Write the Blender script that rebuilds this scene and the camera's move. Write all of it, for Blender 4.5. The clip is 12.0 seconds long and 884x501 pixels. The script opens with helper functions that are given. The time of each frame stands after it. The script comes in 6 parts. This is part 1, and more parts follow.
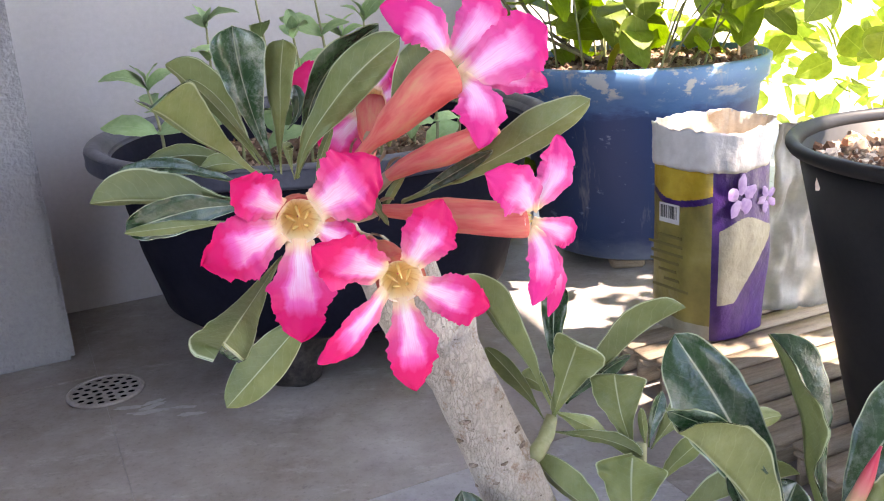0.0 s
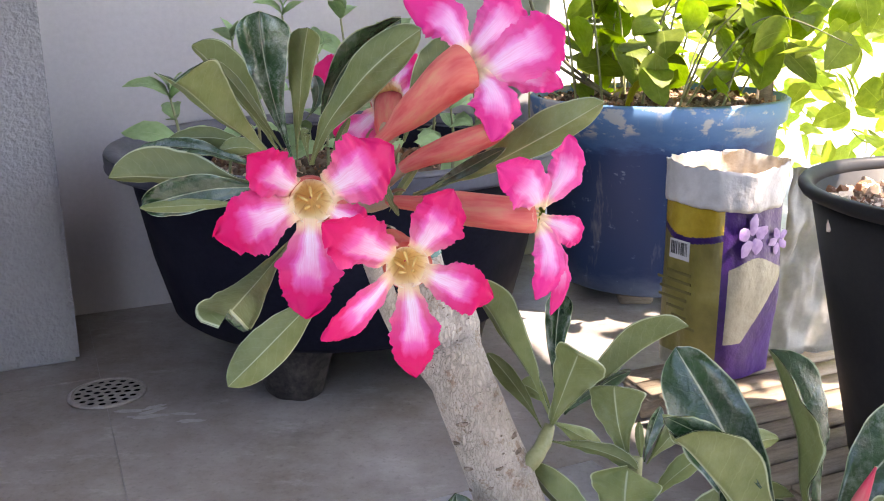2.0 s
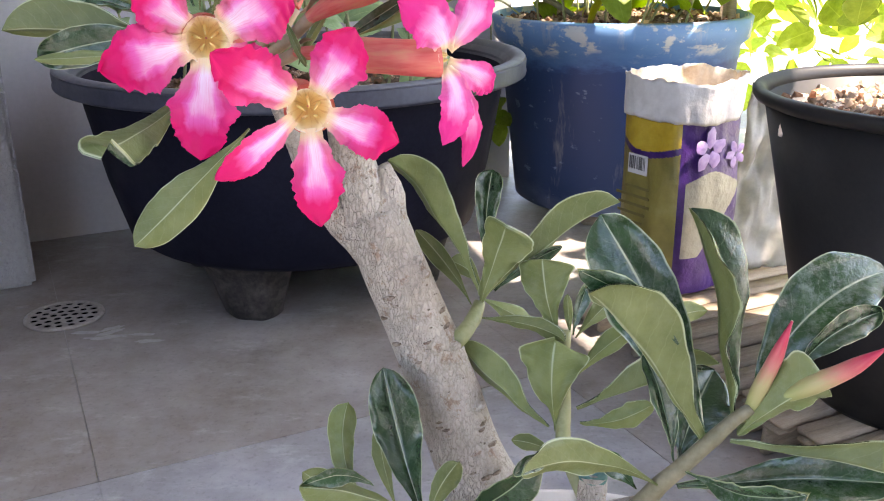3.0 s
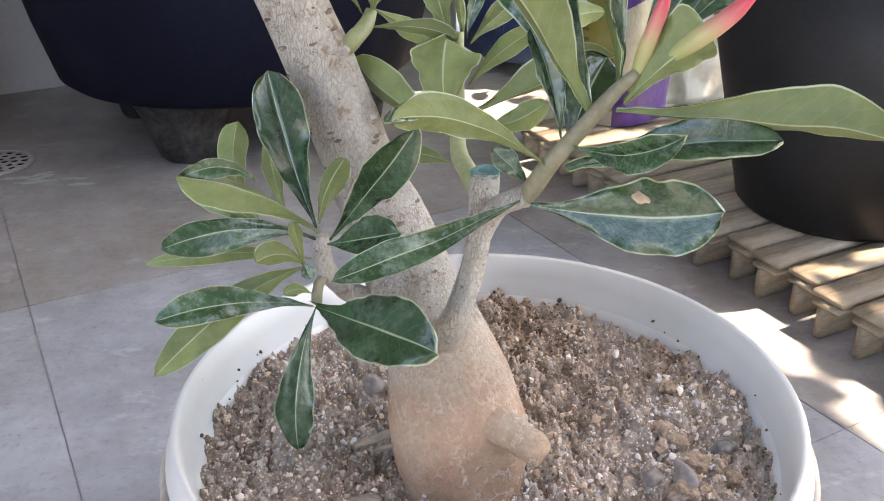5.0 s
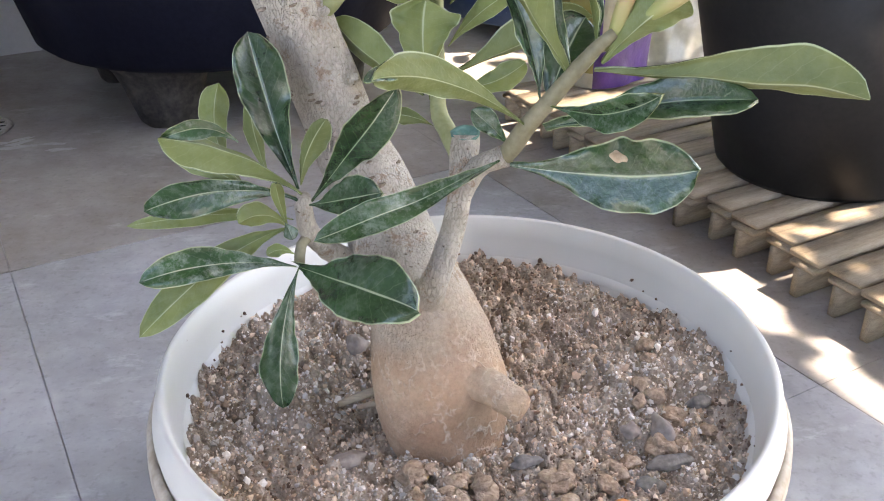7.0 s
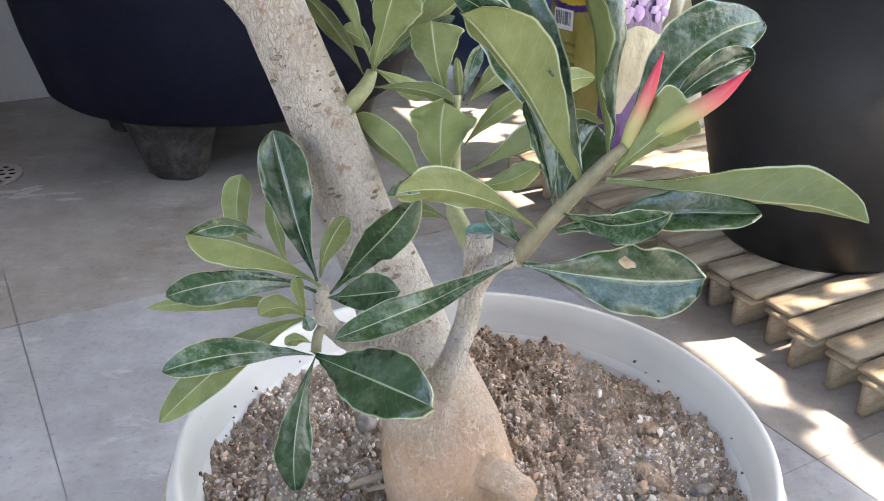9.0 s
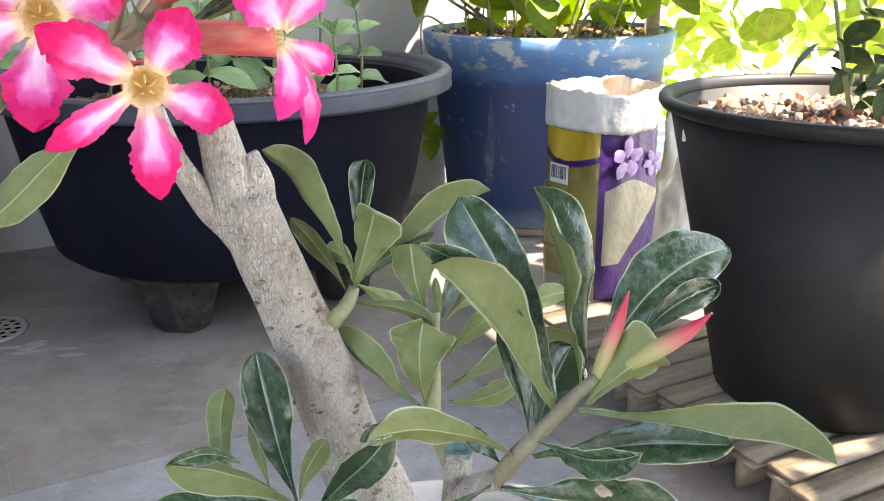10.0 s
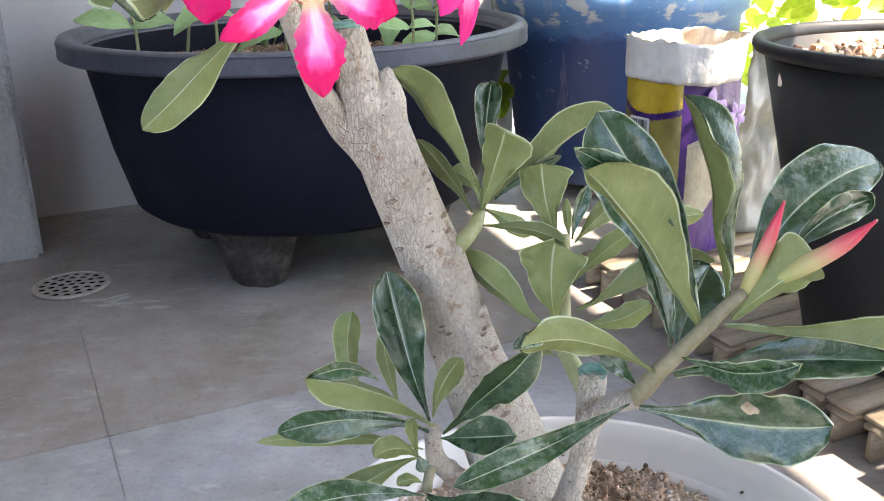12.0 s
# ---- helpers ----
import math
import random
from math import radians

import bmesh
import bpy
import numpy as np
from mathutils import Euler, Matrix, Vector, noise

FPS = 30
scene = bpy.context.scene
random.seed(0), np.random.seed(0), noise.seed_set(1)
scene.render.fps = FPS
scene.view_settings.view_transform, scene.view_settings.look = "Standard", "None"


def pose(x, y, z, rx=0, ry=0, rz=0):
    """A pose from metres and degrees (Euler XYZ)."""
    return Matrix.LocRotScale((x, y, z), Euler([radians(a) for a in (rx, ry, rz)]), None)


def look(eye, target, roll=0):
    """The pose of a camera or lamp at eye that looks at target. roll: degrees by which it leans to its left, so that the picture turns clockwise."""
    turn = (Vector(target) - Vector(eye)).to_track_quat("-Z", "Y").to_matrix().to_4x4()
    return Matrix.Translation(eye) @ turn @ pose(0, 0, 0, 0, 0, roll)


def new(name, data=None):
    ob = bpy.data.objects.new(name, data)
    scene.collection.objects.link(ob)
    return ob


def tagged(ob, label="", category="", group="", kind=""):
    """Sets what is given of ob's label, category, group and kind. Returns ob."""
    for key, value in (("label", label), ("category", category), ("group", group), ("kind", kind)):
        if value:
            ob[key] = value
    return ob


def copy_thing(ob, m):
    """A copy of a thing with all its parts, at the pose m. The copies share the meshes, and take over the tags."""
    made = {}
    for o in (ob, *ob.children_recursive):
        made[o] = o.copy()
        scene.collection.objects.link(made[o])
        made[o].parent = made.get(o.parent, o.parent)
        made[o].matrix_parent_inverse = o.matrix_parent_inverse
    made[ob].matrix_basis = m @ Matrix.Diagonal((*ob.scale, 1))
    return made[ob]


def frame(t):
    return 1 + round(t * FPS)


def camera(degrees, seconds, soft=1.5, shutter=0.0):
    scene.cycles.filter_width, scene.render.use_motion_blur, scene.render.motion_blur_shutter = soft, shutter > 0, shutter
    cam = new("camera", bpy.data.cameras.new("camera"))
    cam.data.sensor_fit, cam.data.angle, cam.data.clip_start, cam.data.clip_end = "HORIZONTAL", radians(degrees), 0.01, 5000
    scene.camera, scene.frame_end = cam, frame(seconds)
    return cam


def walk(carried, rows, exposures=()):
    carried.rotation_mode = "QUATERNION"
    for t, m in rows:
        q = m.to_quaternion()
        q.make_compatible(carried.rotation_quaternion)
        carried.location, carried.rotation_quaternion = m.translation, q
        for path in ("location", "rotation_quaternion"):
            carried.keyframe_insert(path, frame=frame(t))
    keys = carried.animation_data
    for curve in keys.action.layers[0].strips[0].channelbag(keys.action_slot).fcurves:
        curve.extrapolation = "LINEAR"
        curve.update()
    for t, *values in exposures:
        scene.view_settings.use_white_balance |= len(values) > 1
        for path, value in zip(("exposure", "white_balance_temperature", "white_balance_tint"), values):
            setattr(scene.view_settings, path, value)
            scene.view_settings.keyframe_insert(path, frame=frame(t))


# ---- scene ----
cam = camera(51.82, 12.0, 1.1)
PATH = [
    (0, 0.0246, 0.0065, 0.6315, 72.47, 3.63, 0.15),
    (0.5, 0.0463, 0.002, 0.6451, 73.14, 4.11, -0.01),
    (1, 0.0278, -0, 0.6442, 74.85, 1.88, -0.43),
    (1.5, 0.0168, -0.0024, 0.6316, 75.26, 1.1, 0.93),
    (2, 0.0253, -0.0029, 0.6183, 74.56, 0.49, 1.75),
    (2.5, 0.0348, -0.0031, 0.6055, 73.75, 0.55, 1.66),
    (2.7, 0.0399, -0.0037, 0.598, 72.54, 0.27, 0.84),
    (4.3, 0.081, -0.0113, 0.5148, 66.39, 0.9, -1.37),
    (4.5, 0.0814, -0.0188, 0.5054, 66.47, 0.59, -1.68),
    (5, 0.0835, -0.028, 0.4884, 64.38, 0.79, -2.54),
    (5.5, 0.0831, -0.0338, 0.4782, 61.48, 0.69, -3.32),
    (6, 0.0836, -0.0352, 0.4863, 61.38, 0.39, -3.4),
    (6.5, 0.0853, -0.0321, 0.4883, 61.68, 0.73, -3.56),
    (8.3, 0.0786, -0.0434, 0.5022, 63.5, 0.25, -4),
    (8.5, 0.0819, -0.043, 0.5078, 63.67, 0.21, -3.39),
    (9, 0.0753, -0.0354, 0.5205, 64.57, -0.53, -3.35),
    (9.5, 0.0885, -0.0244, 0.5546, 68.91, 0.35, -2.23),
    (10, 0.0919, -0.0258, 0.5713, 71.99, 0.26, -2.94),
    (10.5, 0.0629, -0.0322, 0.5764, 72.23, 0.97, -3.07),
    (11, 0.0379, -0.038, 0.5811, 71.99, 1.21, -1.17),
    (11.5, 0.0324, -0.0293, 0.5706, 71.47, 1.28, 0.27),
    (12, 0.0503, -0.0285, 0.5449, 70.27, 1.18, 0.11),
]
walk(cam, [(t, pose(x, y, z, rx, ry, rz)) for t, x, y, z, rx, ry, rz in PATH], ((0.0, 3.10, 7600, 22), (2.0, 2.92, 7600, 22), (4.5, 3.27, 8000, 17), (6.5, 3.20, 8000, 17), (8.5, 3.24, 8000, 15), (9.4, 3.32, 7800, 14), (10.2, 3.18, 7800, 14), (11.2, 3.13, 7800, 14), (12.0, 3.26, 7700, 15)))

# ---- world and sun ----
TH = radians(26)                       # the room's turn against the camera's first heading
E1 = Vector((math.cos(TH), math.sin(TH), 0))
E2 = Vector((-math.sin(TH), math.cos(TH), 0))
SUN_AZ, SUN_EL = radians(102), radians(62)   # bearing from +y towards +x, height over the horizon
SUN_DIR = Vector((math.sin(SUN_AZ) * math.cos(SUN_EL), math.cos(SUN_AZ) * math.cos(SUN_EL), math.sin(SUN_EL)))

world = bpy.data.worlds.new("world")
scene.world = world
world.use_nodes = True
wn = world.node_tree.nodes
sky = wn.new("ShaderNodeTexSky")
sky.sky_type, sky.sun_disc = "NISHITA", False
sky.sun_elevation, sky.sun_rotation = SUN_EL, SUN_AZ
wn["Background"].inputs["Strength"].default_value = 0.15
world.node_tree.links.new(sky.outputs[0], wn["Background"].inputs["Color"])
sun = new("sun", bpy.data.lights.new("sun", "SUN"))
sun.data.energy, sun.data.angle, sun.data.color = 3.2, radians(0.53), (1.0, 0.95, 0.87)
sun.matrix_world = look(SUN_DIR * 20, (0, 0, 0))


# ---- materials ----
def mat(name, rough=0.6, metal=0.0, spec=0.5):
    m = bpy.data.materials.new(name)
    m.use_nodes = True
    b = m.node_tree.nodes["Principled BSDF"]
    b.inputs["Roughness"].default_value, b.inputs["Metallic"].default_value = rough, metal
    b.inputs["Specular IOR Level"].default_value = spec
    return m, m.node_tree, b


def nd(tree, kind, **values):
    n = tree.nodes.new("ShaderNode" + kind)
    for k, v in values.items():
        n.inputs[k.replace("_", " ")].default_value = v
    return n


def ramp(tree, source, *stops):
    r = tree.nodes.new("ShaderNodeValToRGB")
    e = r.color_ramp.elements
    while len(e) < len(stops):
        e.new(0.5)
    for k, (p, c) in zip(e, stops):
        k.position, k.color = p, (*c, 1)
    tree.links.new(source, r.inputs[0])
    return r.outputs[0]


def mix(tree, fac, a, b, how="MIX"):
    n = tree.nodes.new("ShaderNodeMix")
    n.data_type, n.blend_type = "RGBA", how
    for sock, v in ((n.inputs[0], fac), (n.inputs[6], a), (n.inputs[7], b)):
        if isinstance(v, bpy.types.NodeSocket):
            tree.links.new(v, sock)
        else:
            sock.default_value = v if isinstance(v, (int, float)) else (*v, 1)
    return n.outputs[2]


def noise_tex(tree, scale, detail=4.0, rough=0.55, coords="Object", stretch=(1, 1, 1)):
    c = tree.nodes.new("ShaderNodeTexCoord")
    mp = tree.nodes.new("ShaderNodeMapping")
    mp.inputs["Scale"].default_value = stretch
    n = nd(tree, "TexNoise", Scale=scale, Detail=detail, Roughness=rough)
    place = tree.nodes.new("ShaderNodeNewGeometry").outputs["Position"] if coords == "World" else c.outputs[coords]
    tree.links.new(place, mp.inputs[0])
    tree.links.new(mp.outputs[0], n.inputs["Vector"])
    return n.outputs["Fac"]


def bump(tree, b, source, strength=0.3, distance=0.002):
    n = nd(tree, "Bump", Strength=strength, Distance=distance)
    tree.links.new(source, n.inputs["Height"])
    tree.links.new(n.outputs[0], b.inputs["Normal"])
    return n


def speckled(name, dark, mid, light, big, small, rough=0.6, spec=0.5, relief=0.3, depth=0.002, stretch=(1, 1, 1), metal=0.0):
    """A surface with stains at one scale and grain at another."""
    m, t, b = mat(name, rough, metal, spec)
    a = ramp(t, noise_tex(t, big, 5, 0.6, stretch=stretch), (0.3, dark), (0.5, mid), (0.72, light))
    g = noise_tex(t, small, 3, 0.6, stretch=stretch)
    col = mix(t, 0.35, a, ramp(t, g, (0.3, dark), (0.7, light)), "MIX")
    t.links.new(col, b.inputs["Base Color"])
    bump(t, b, g, relief, depth)
    r = ramp(t, noise_tex(t, big * 1.7, 4, 0.5, stretch=stretch), (0.3, (rough * 0.8,) * 3), (0.7, (min(1, rough * 1.15),) * 3))
    t.links.new(r, b.inputs["Roughness"])
    return m


def grey(v):
    return (v, v, v)


M = {}
M["joint"] = speckled("tile_joint", grey(0.26), grey(0.32), grey(0.38), 20, 120, 0.9)
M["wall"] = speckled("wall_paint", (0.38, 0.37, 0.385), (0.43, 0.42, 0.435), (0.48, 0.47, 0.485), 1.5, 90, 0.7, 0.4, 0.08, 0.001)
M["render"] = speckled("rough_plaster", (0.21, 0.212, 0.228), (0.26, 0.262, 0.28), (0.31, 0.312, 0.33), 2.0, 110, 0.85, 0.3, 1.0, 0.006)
# for the ceiling out of view; dark brown chosen to lower the bounced light
M["ceiling"] = speckled("ceiling_dark_brown", (0.11, 0.085, 0.065), (0.16, 0.125, 0.095), (0.21, 0.165, 0.13), 2, 60, 0.8)
M["earth"] = speckled("garden_earth", (0.36, 0.32, 0.27), (0.50, 0.46, 0.40), (0.62, 0.58, 0.52), 2, 40, 0.9, 0.3, 0.5, 0.01)
M["navy"] = speckled("navy_plastic", (0.0045, 0.005, 0.011), (0.007, 0.0078, 0.016), (0.013, 0.014, 0.026), 6, 140, 0.75, 0.08, 0.06, 0.0005)
M["rimgrey"] = speckled("weathered_navy_plastic", (0.035, 0.039, 0.055), (0.065, 0.07, 0.09), (0.12, 0.125, 0.145), 9, 120, 0.5, 0.5, 0.1, 0.0006)
M["black"] = speckled("black_plastic", (0.009, 0.0085, 0.009), (0.013, 0.0125, 0.013), (0.021, 0.020, 0.021), 8, 160, 0.55, 0.3, 0.05, 0.0005)
M["wood"] = speckled("weathered_wood", (0.17, 0.13, 0.092), (0.32, 0.255, 0.185), (0.45, 0.375, 0.285), 7, 60, 0.75, 0.3, 0.4, 0.001, (2, 14, 14))
M["soil_red"] = speckled("dry_brown_soil", (0.07, 0.045, 0.03), (0.17, 0.115, 0.085), (0.32, 0.24, 0.18), 25, 160, 0.95, 0.2, 0.9, 0.004)
M["stem"] = speckled("green_brown_stem", (0.10, 0.095, 0.055), (0.17, 0.155, 0.095), (0.26, 0.235, 0.165), 40, 300, 0.6, 0.4, 0.3, 0.0006)
M["shoot"] = speckled("green_shoot", (0.15, 0.165, 0.07), (0.22, 0.235, 0.11), (0.29, 0.30, 0.17), 60, 400, 0.55, 0.4, 0.2, 0.0004)
M["pedicel"] = speckled("green_pedicel", (0.20, 0.16, 0.09), (0.30, 0.22, 0.14), (0.38, 0.27, 0.18), 60, 400, 0.5, 0.4, 0.1, 0.0003)


def crackle(t, scale, stretch, wobble):
    """Distance to the nearest crack of an irregular net, drawn out along z."""
    c = t.nodes.new("ShaderNodeTexCoord")
    warp = nd(t, "TexNoise", Scale=scale * 0.35, Detail=3)
    t.links.new(c.outputs["Object"], warp.inputs["Vector"])
    add = t.nodes.new("ShaderNodeVectorMath")
    add.operation = "MULTIPLY_ADD"
    t.links.new(warp.outputs["Color"], add.inputs[0])
    add.inputs[1].default_value = (wobble, wobble, wobble)
    t.links.new(c.outputs["Object"], add.inputs[2])
    mp = t.nodes.new("ShaderNodeMapping")
    mp.inputs["Scale"].default_value = stretch
    t.links.new(add.outputs[0], mp.inputs[0])
    v = t.nodes.new("ShaderNodeTexVoronoi")
    v.feature = "DISTANCE_TO_EDGE"
    v.inputs["Scale"].default_value = scale
    t.links.new(mp.outputs[0], v.inputs["Vector"])
    return v.outputs["Distance"]


def bark_material():
    """Pale grey bark with a fine net of cracks, buff and peeling at the swollen foot, with brown scabs."""
    m, t, b = mat("pale_bark", 0.72, 0, 0.3)
    base = ramp(t, noise_tex(t, 40, 5, 0.6), (0.25, (0.40, 0.35, 0.29)), (0.5, (0.50, 0.455, 0.395)), (0.75, (0.59, 0.555, 0.50)))
    buff = ramp(t, noise_tex(t, 30, 5, 0.65), (0.28, (0.29, 0.168, 0.100)), (0.5, (0.45, 0.292, 0.190)), (0.72, (0.60, 0.44, 0.315)))
    c = t.nodes.new("ShaderNodeTexCoord")
    s = t.nodes.new("ShaderNodeSeparateXYZ")
    t.links.new(c.outputs["Object"], s.inputs[0])
    lift = t.nodes.new("ShaderNodeMath")
    lift.operation = "MULTIPLY_ADD"
    t.links.new(noise_tex(t, 28, 4, 0.6), lift.inputs[0])
    lift.inputs[1].default_value = 0.06
    t.links.new(s.outputs[2], lift.inputs[2])
    h = nd(t, "MapRange")
    h.inputs[1].default_value, h.inputs[2].default_value = 0.235, 0.295
    t.links.new(lift.outputs[0], h.inputs[0])
    col = mix(t, h.outputs[0], buff, base)
    net = crackle(t, 560, (1, 1, 0.26), 0.0045)
    line = ramp(t, net, (0.02, grey(0.0)), (0.14, grey(1.0)))
    faint = ramp(t, noise_tex(t, 70, 3, 0.6), (0.35, grey(0.92)), (0.65, grey(0.68)))
    tone = mix(t, ramp(t, net, (0.0, grey(1.0)), (0.10, grey(0.0))), (1.0, 1.0, 1.0), faint)
    col = mix(t, 1.0, col, mix(t, h.outputs[0], (1.0, 1.0, 1.0), tone), "MULTIPLY")
    # peeling pale net on the foot
    skin = ramp(t, noise_tex(t, 75, 3, 0.6, stretch=(1, 1, 0.7)), (0.465, grey(0.0)), (0.5, grey(0.85)), (0.535, grey(0.0)))
    torn = ramp(t, noise_tex(t, 45, 5, 0.7), (0.44, grey(0.0)), (0.56, grey(1.0)))
    peel = mix(t, h.outputs[0], mix(t, 1.0, skin, torn, "MULTIPLY"), (0.0, 0.0, 0.0))
    col = mix(t, peel, col, (0.68, 0.56, 0.45))
    scab = ramp(t, noise_tex(t, 75, 6, 0.78, stretch=(1, 1, 0.9)), (0.56, grey(0.0)), (0.62, grey(0.8)))
    scab = mix(t, h.outputs[0], (0.0, 0.0, 0.0), scab)
    col = mix(t, scab, col, (0.30, 0.20, 0.135))
    pit = ramp(t, noise_tex(t, 260, 3, 0.6, stretch=(0.7, 0.7, 1.5)), (0.665, grey(0.0)), (0.73, grey(0.9)))
    col = mix(t, mix(t, h.outputs[0], (0.0, 0.0, 0.0), pit), col, (0.10, 0.07, 0.05))
    blush = ramp(t, noise_tex(t, 24, 5, 0.7), (0.42, grey(0.0)), (0.66, grey(0.7)))
    col = mix(t, mix(t, h.outputs[0], blush, (0.0, 0.0, 0.0)), col, (0.44, 0.245, 0.16))
    fine = ramp(t, noise_tex(t, 420, 4, 0.65), (0.3, grey(0.82)), (0.6, grey(1.0)))
    col = mix(t, 1.0, col, fine, "MULTIPLY")
    t.links.new(col, b.inputs["Base Color"])
    n1 = bump(t, b, mix(t, h.outputs[0], peel, line), 0.9, 0.0011)
    n2 = nd(t, "Bump", Strength=1.0, Distance=0.0040)
    t.links.new(noise_tex(t, 110, 6, 0.7), n2.inputs["Height"])
    t.links.new(n2.outputs[0], n1.inputs["Normal"])
    return m


M["bark"] = bark_material()


def floor_material(name, dark, mid, light, soil, soiled):
    """Cement tile: mottled grey with broad stains, pale scuffs, dark specks and fine pores."""
    m, t, b = mat(name, 0.45, 0, 0.45)
    base = ramp(t, noise_tex(t, 6, 6, 0.65, "World"), (0.30, dark), (0.5, mid), (0.70, light))
    stain = ramp(t, noise_tex(t, 2.6, 6, 0.66, "World"), (0.36, grey(0.0)), (0.64, grey(soiled)))
    col = mix(t, stain, base, soil)
    scuff = ramp(t, noise_tex(t, 9, 6, 0.75, "World", (1, 2.2, 1)), (0.57, grey(0.0)), (0.70, grey(0.5)))
    col = mix(t, scuff, col, [min(1, 1.15 * v) for v in light])
    mottle = ramp(t, noise_tex(t, 30, 7, 0.75, "World"), (0.46, grey(0.0)), (0.72, grey(0.30)))
    col = mix(t, mottle, col, light)
    specks = ramp(t, noise_tex(t, 70, 6, 0.8, "World"), (0.30, grey(0.62)), (0.44, grey(1.0)))
    patchy = ramp(t, noise_tex(t, 8, 4, 0.6, "World"), (0.45, grey(0.0)), (0.6, grey(0.8)))
    col = mix(t, patchy, col, mix(t, 1.0, col, specks, "MULTIPLY"))
    scratch = ramp(t, noise_tex(t, 40, 3, 0.6, "World", (0.25, 3.0, 1)), (0.70, grey(0.0)), (0.74, grey(0.3)))
    col = mix(t, scratch, col, [min(1, 1.3 * v) for v in light])
    pores = ramp(t, noise_tex(t, 130, 3, 0.6, "World"), (0.25, grey(0.75)), (0.45, grey(1.0)))
    col = mix(t, 1.0, col, pores, "MULTIPLY")
    t.links.new(col, b.inputs["Base Color"])
    t.links.new(ramp(t, noise_tex(t, 5, 4, 0.6, "World"), (0.3, grey(0.36)), (0.7, grey(0.62))), b.inputs["Roughness"])
    bump(t, b, noise_tex(t, 90, 4, 0.6, "World"), 0.15, 0.001)
    return m


M["floor"] = floor_material("stained_cement_tile", (0.17, 0.157, 0.15), (0.285, 0.272, 0.268), (0.39, 0.38, 0.378), (0.185, 0.150, 0.126), 0.8)
M["floor_clean"] = floor_material("blue_grey_cement_tile", (0.20, 0.202, 0.218), (0.315, 0.320, 0.345), (0.45, 0.455, 0.475), (0.215, 0.203, 0.198), 0.95)


def leaf_material(name, dark, light, rib, rough, spec, trans, sheen=0.0):
    """A leaf face: blade colour with random tone by object, pale midrib and side veins along the UV."""
    m, t, b = mat(name, rough, 0, spec)
    info = t.nodes.new("ShaderNodeObjectInfo")
    uv = t.nodes.new("ShaderNodeUVMap")
    sep = t.nodes.new("ShaderNodeSeparateXYZ")
    t.links.new(uv.outputs[0], sep.inputs[0])

    def op(kind, a, c):
        n = t.nodes.new("ShaderNodeMath")
        n.operation = kind
        for sock, v in zip(n.inputs, (a, c)):
            if isinstance(v, bpy.types.NodeSocket):
                t.links.new(v, sock)
            else:
                sock.default_value = v
        return n.outputs[0]

    v = op("ABSOLUTE", op("SUBTRACT", sep.outputs[1], 0.5), 0)
    ribmask = ramp(t, v, (0.007, grey(0.7)), (0.020, grey(0)))
    # side veins: slanted waves from the midrib
    wob = nd(t, "TexNoise", Scale=9, Detail=2)
    t.links.new(uv.outputs[0], wob.inputs["Vector"])
    ph = op("ADD", op("MULTIPLY", op("SUBTRACT", sep.outputs[0], op("MULTIPLY", v, 0.35)), 11.0), op("MULTIPLY", wob.outputs["Fac"], 0.5))
    saw = op("ABSOLUTE", op("SUBTRACT", op("FRACT", ph, 0), 0.5), 0)
    vein = ramp(t, saw, (0.0, grey(0.15)), (0.05, grey(0.0)))
    tone = ramp(t, info.outputs["Random"], (0, grey(0.75)), (1, grey(1.2)))
    blade = ramp(t, noise_tex(t, 60, 4, 0.6), (0.3, dark), (0.7, light))
    col = mix(t, 1.0, blade, tone, "MULTIPLY")
    # pale patches: leaf dust together with sky reflection painted into the colour
    dusty = mix(t, 1.0, ramp(t, noise_tex(t, 130, 6, 0.8), (0.46, grey(0)), (0.74, grey(0.20 * (1 + sheen)))), ramp(t, info.outputs["Random"], (0.15, grey(0.3)), (0.85, grey(1.0))), "MULTIPLY")
    dust_sheen = mix(t, 1.0, dusty, ramp(t, noise_tex(t, 28, 3, 0.6), (0.35, grey(0.2)), (0.65, grey(1.0))), "MULTIPLY")
    col = mix(t, dust_sheen, col, (0.42, 0.50, 0.46))
    pale = [0.5 * x + 0.5 * y for x, y in zip(light, rib)]
    col = mix(t, vein, col, pale)
    edge = ramp(t, v, (0.472, grey(0)), (0.490, grey(0.9)))
    col = mix(t, edge, col, rib)
    col = mix(t, ribmask, col, rib)
    t.links.new(col, b.inputs["Base Color"])
    quilt = nd(t, "Bump", Strength=0.5, Distance=0.0012)
    t.links.new(noise_tex(t, 210, 4, 0.65), quilt.inputs["Height"])
    t.links.new(quilt.outputs[0], bump(t, b, mix(t, 0.6, vein, noise_tex(t, 75, 3, 0.5)), 0.55, 0.0012).inputs["Normal"])
    tr = t.nodes.new("ShaderNodeBsdfTranslucent")
    t.links.new(mix(t, 1.0, col, (1.0, 1.0, 0.55), "MULTIPLY"), tr.inputs[0])
    ms = t.nodes.new("ShaderNodeMixShader")
    ms.inputs[0].default_value = trans
    t.links.new(b.outputs[0], ms.inputs[1])
    t.links.new(tr.outputs[0], ms.inputs[2])
    t.links.new(ms.outputs[0], t.nodes["Material Output"].inputs[0])
    return m


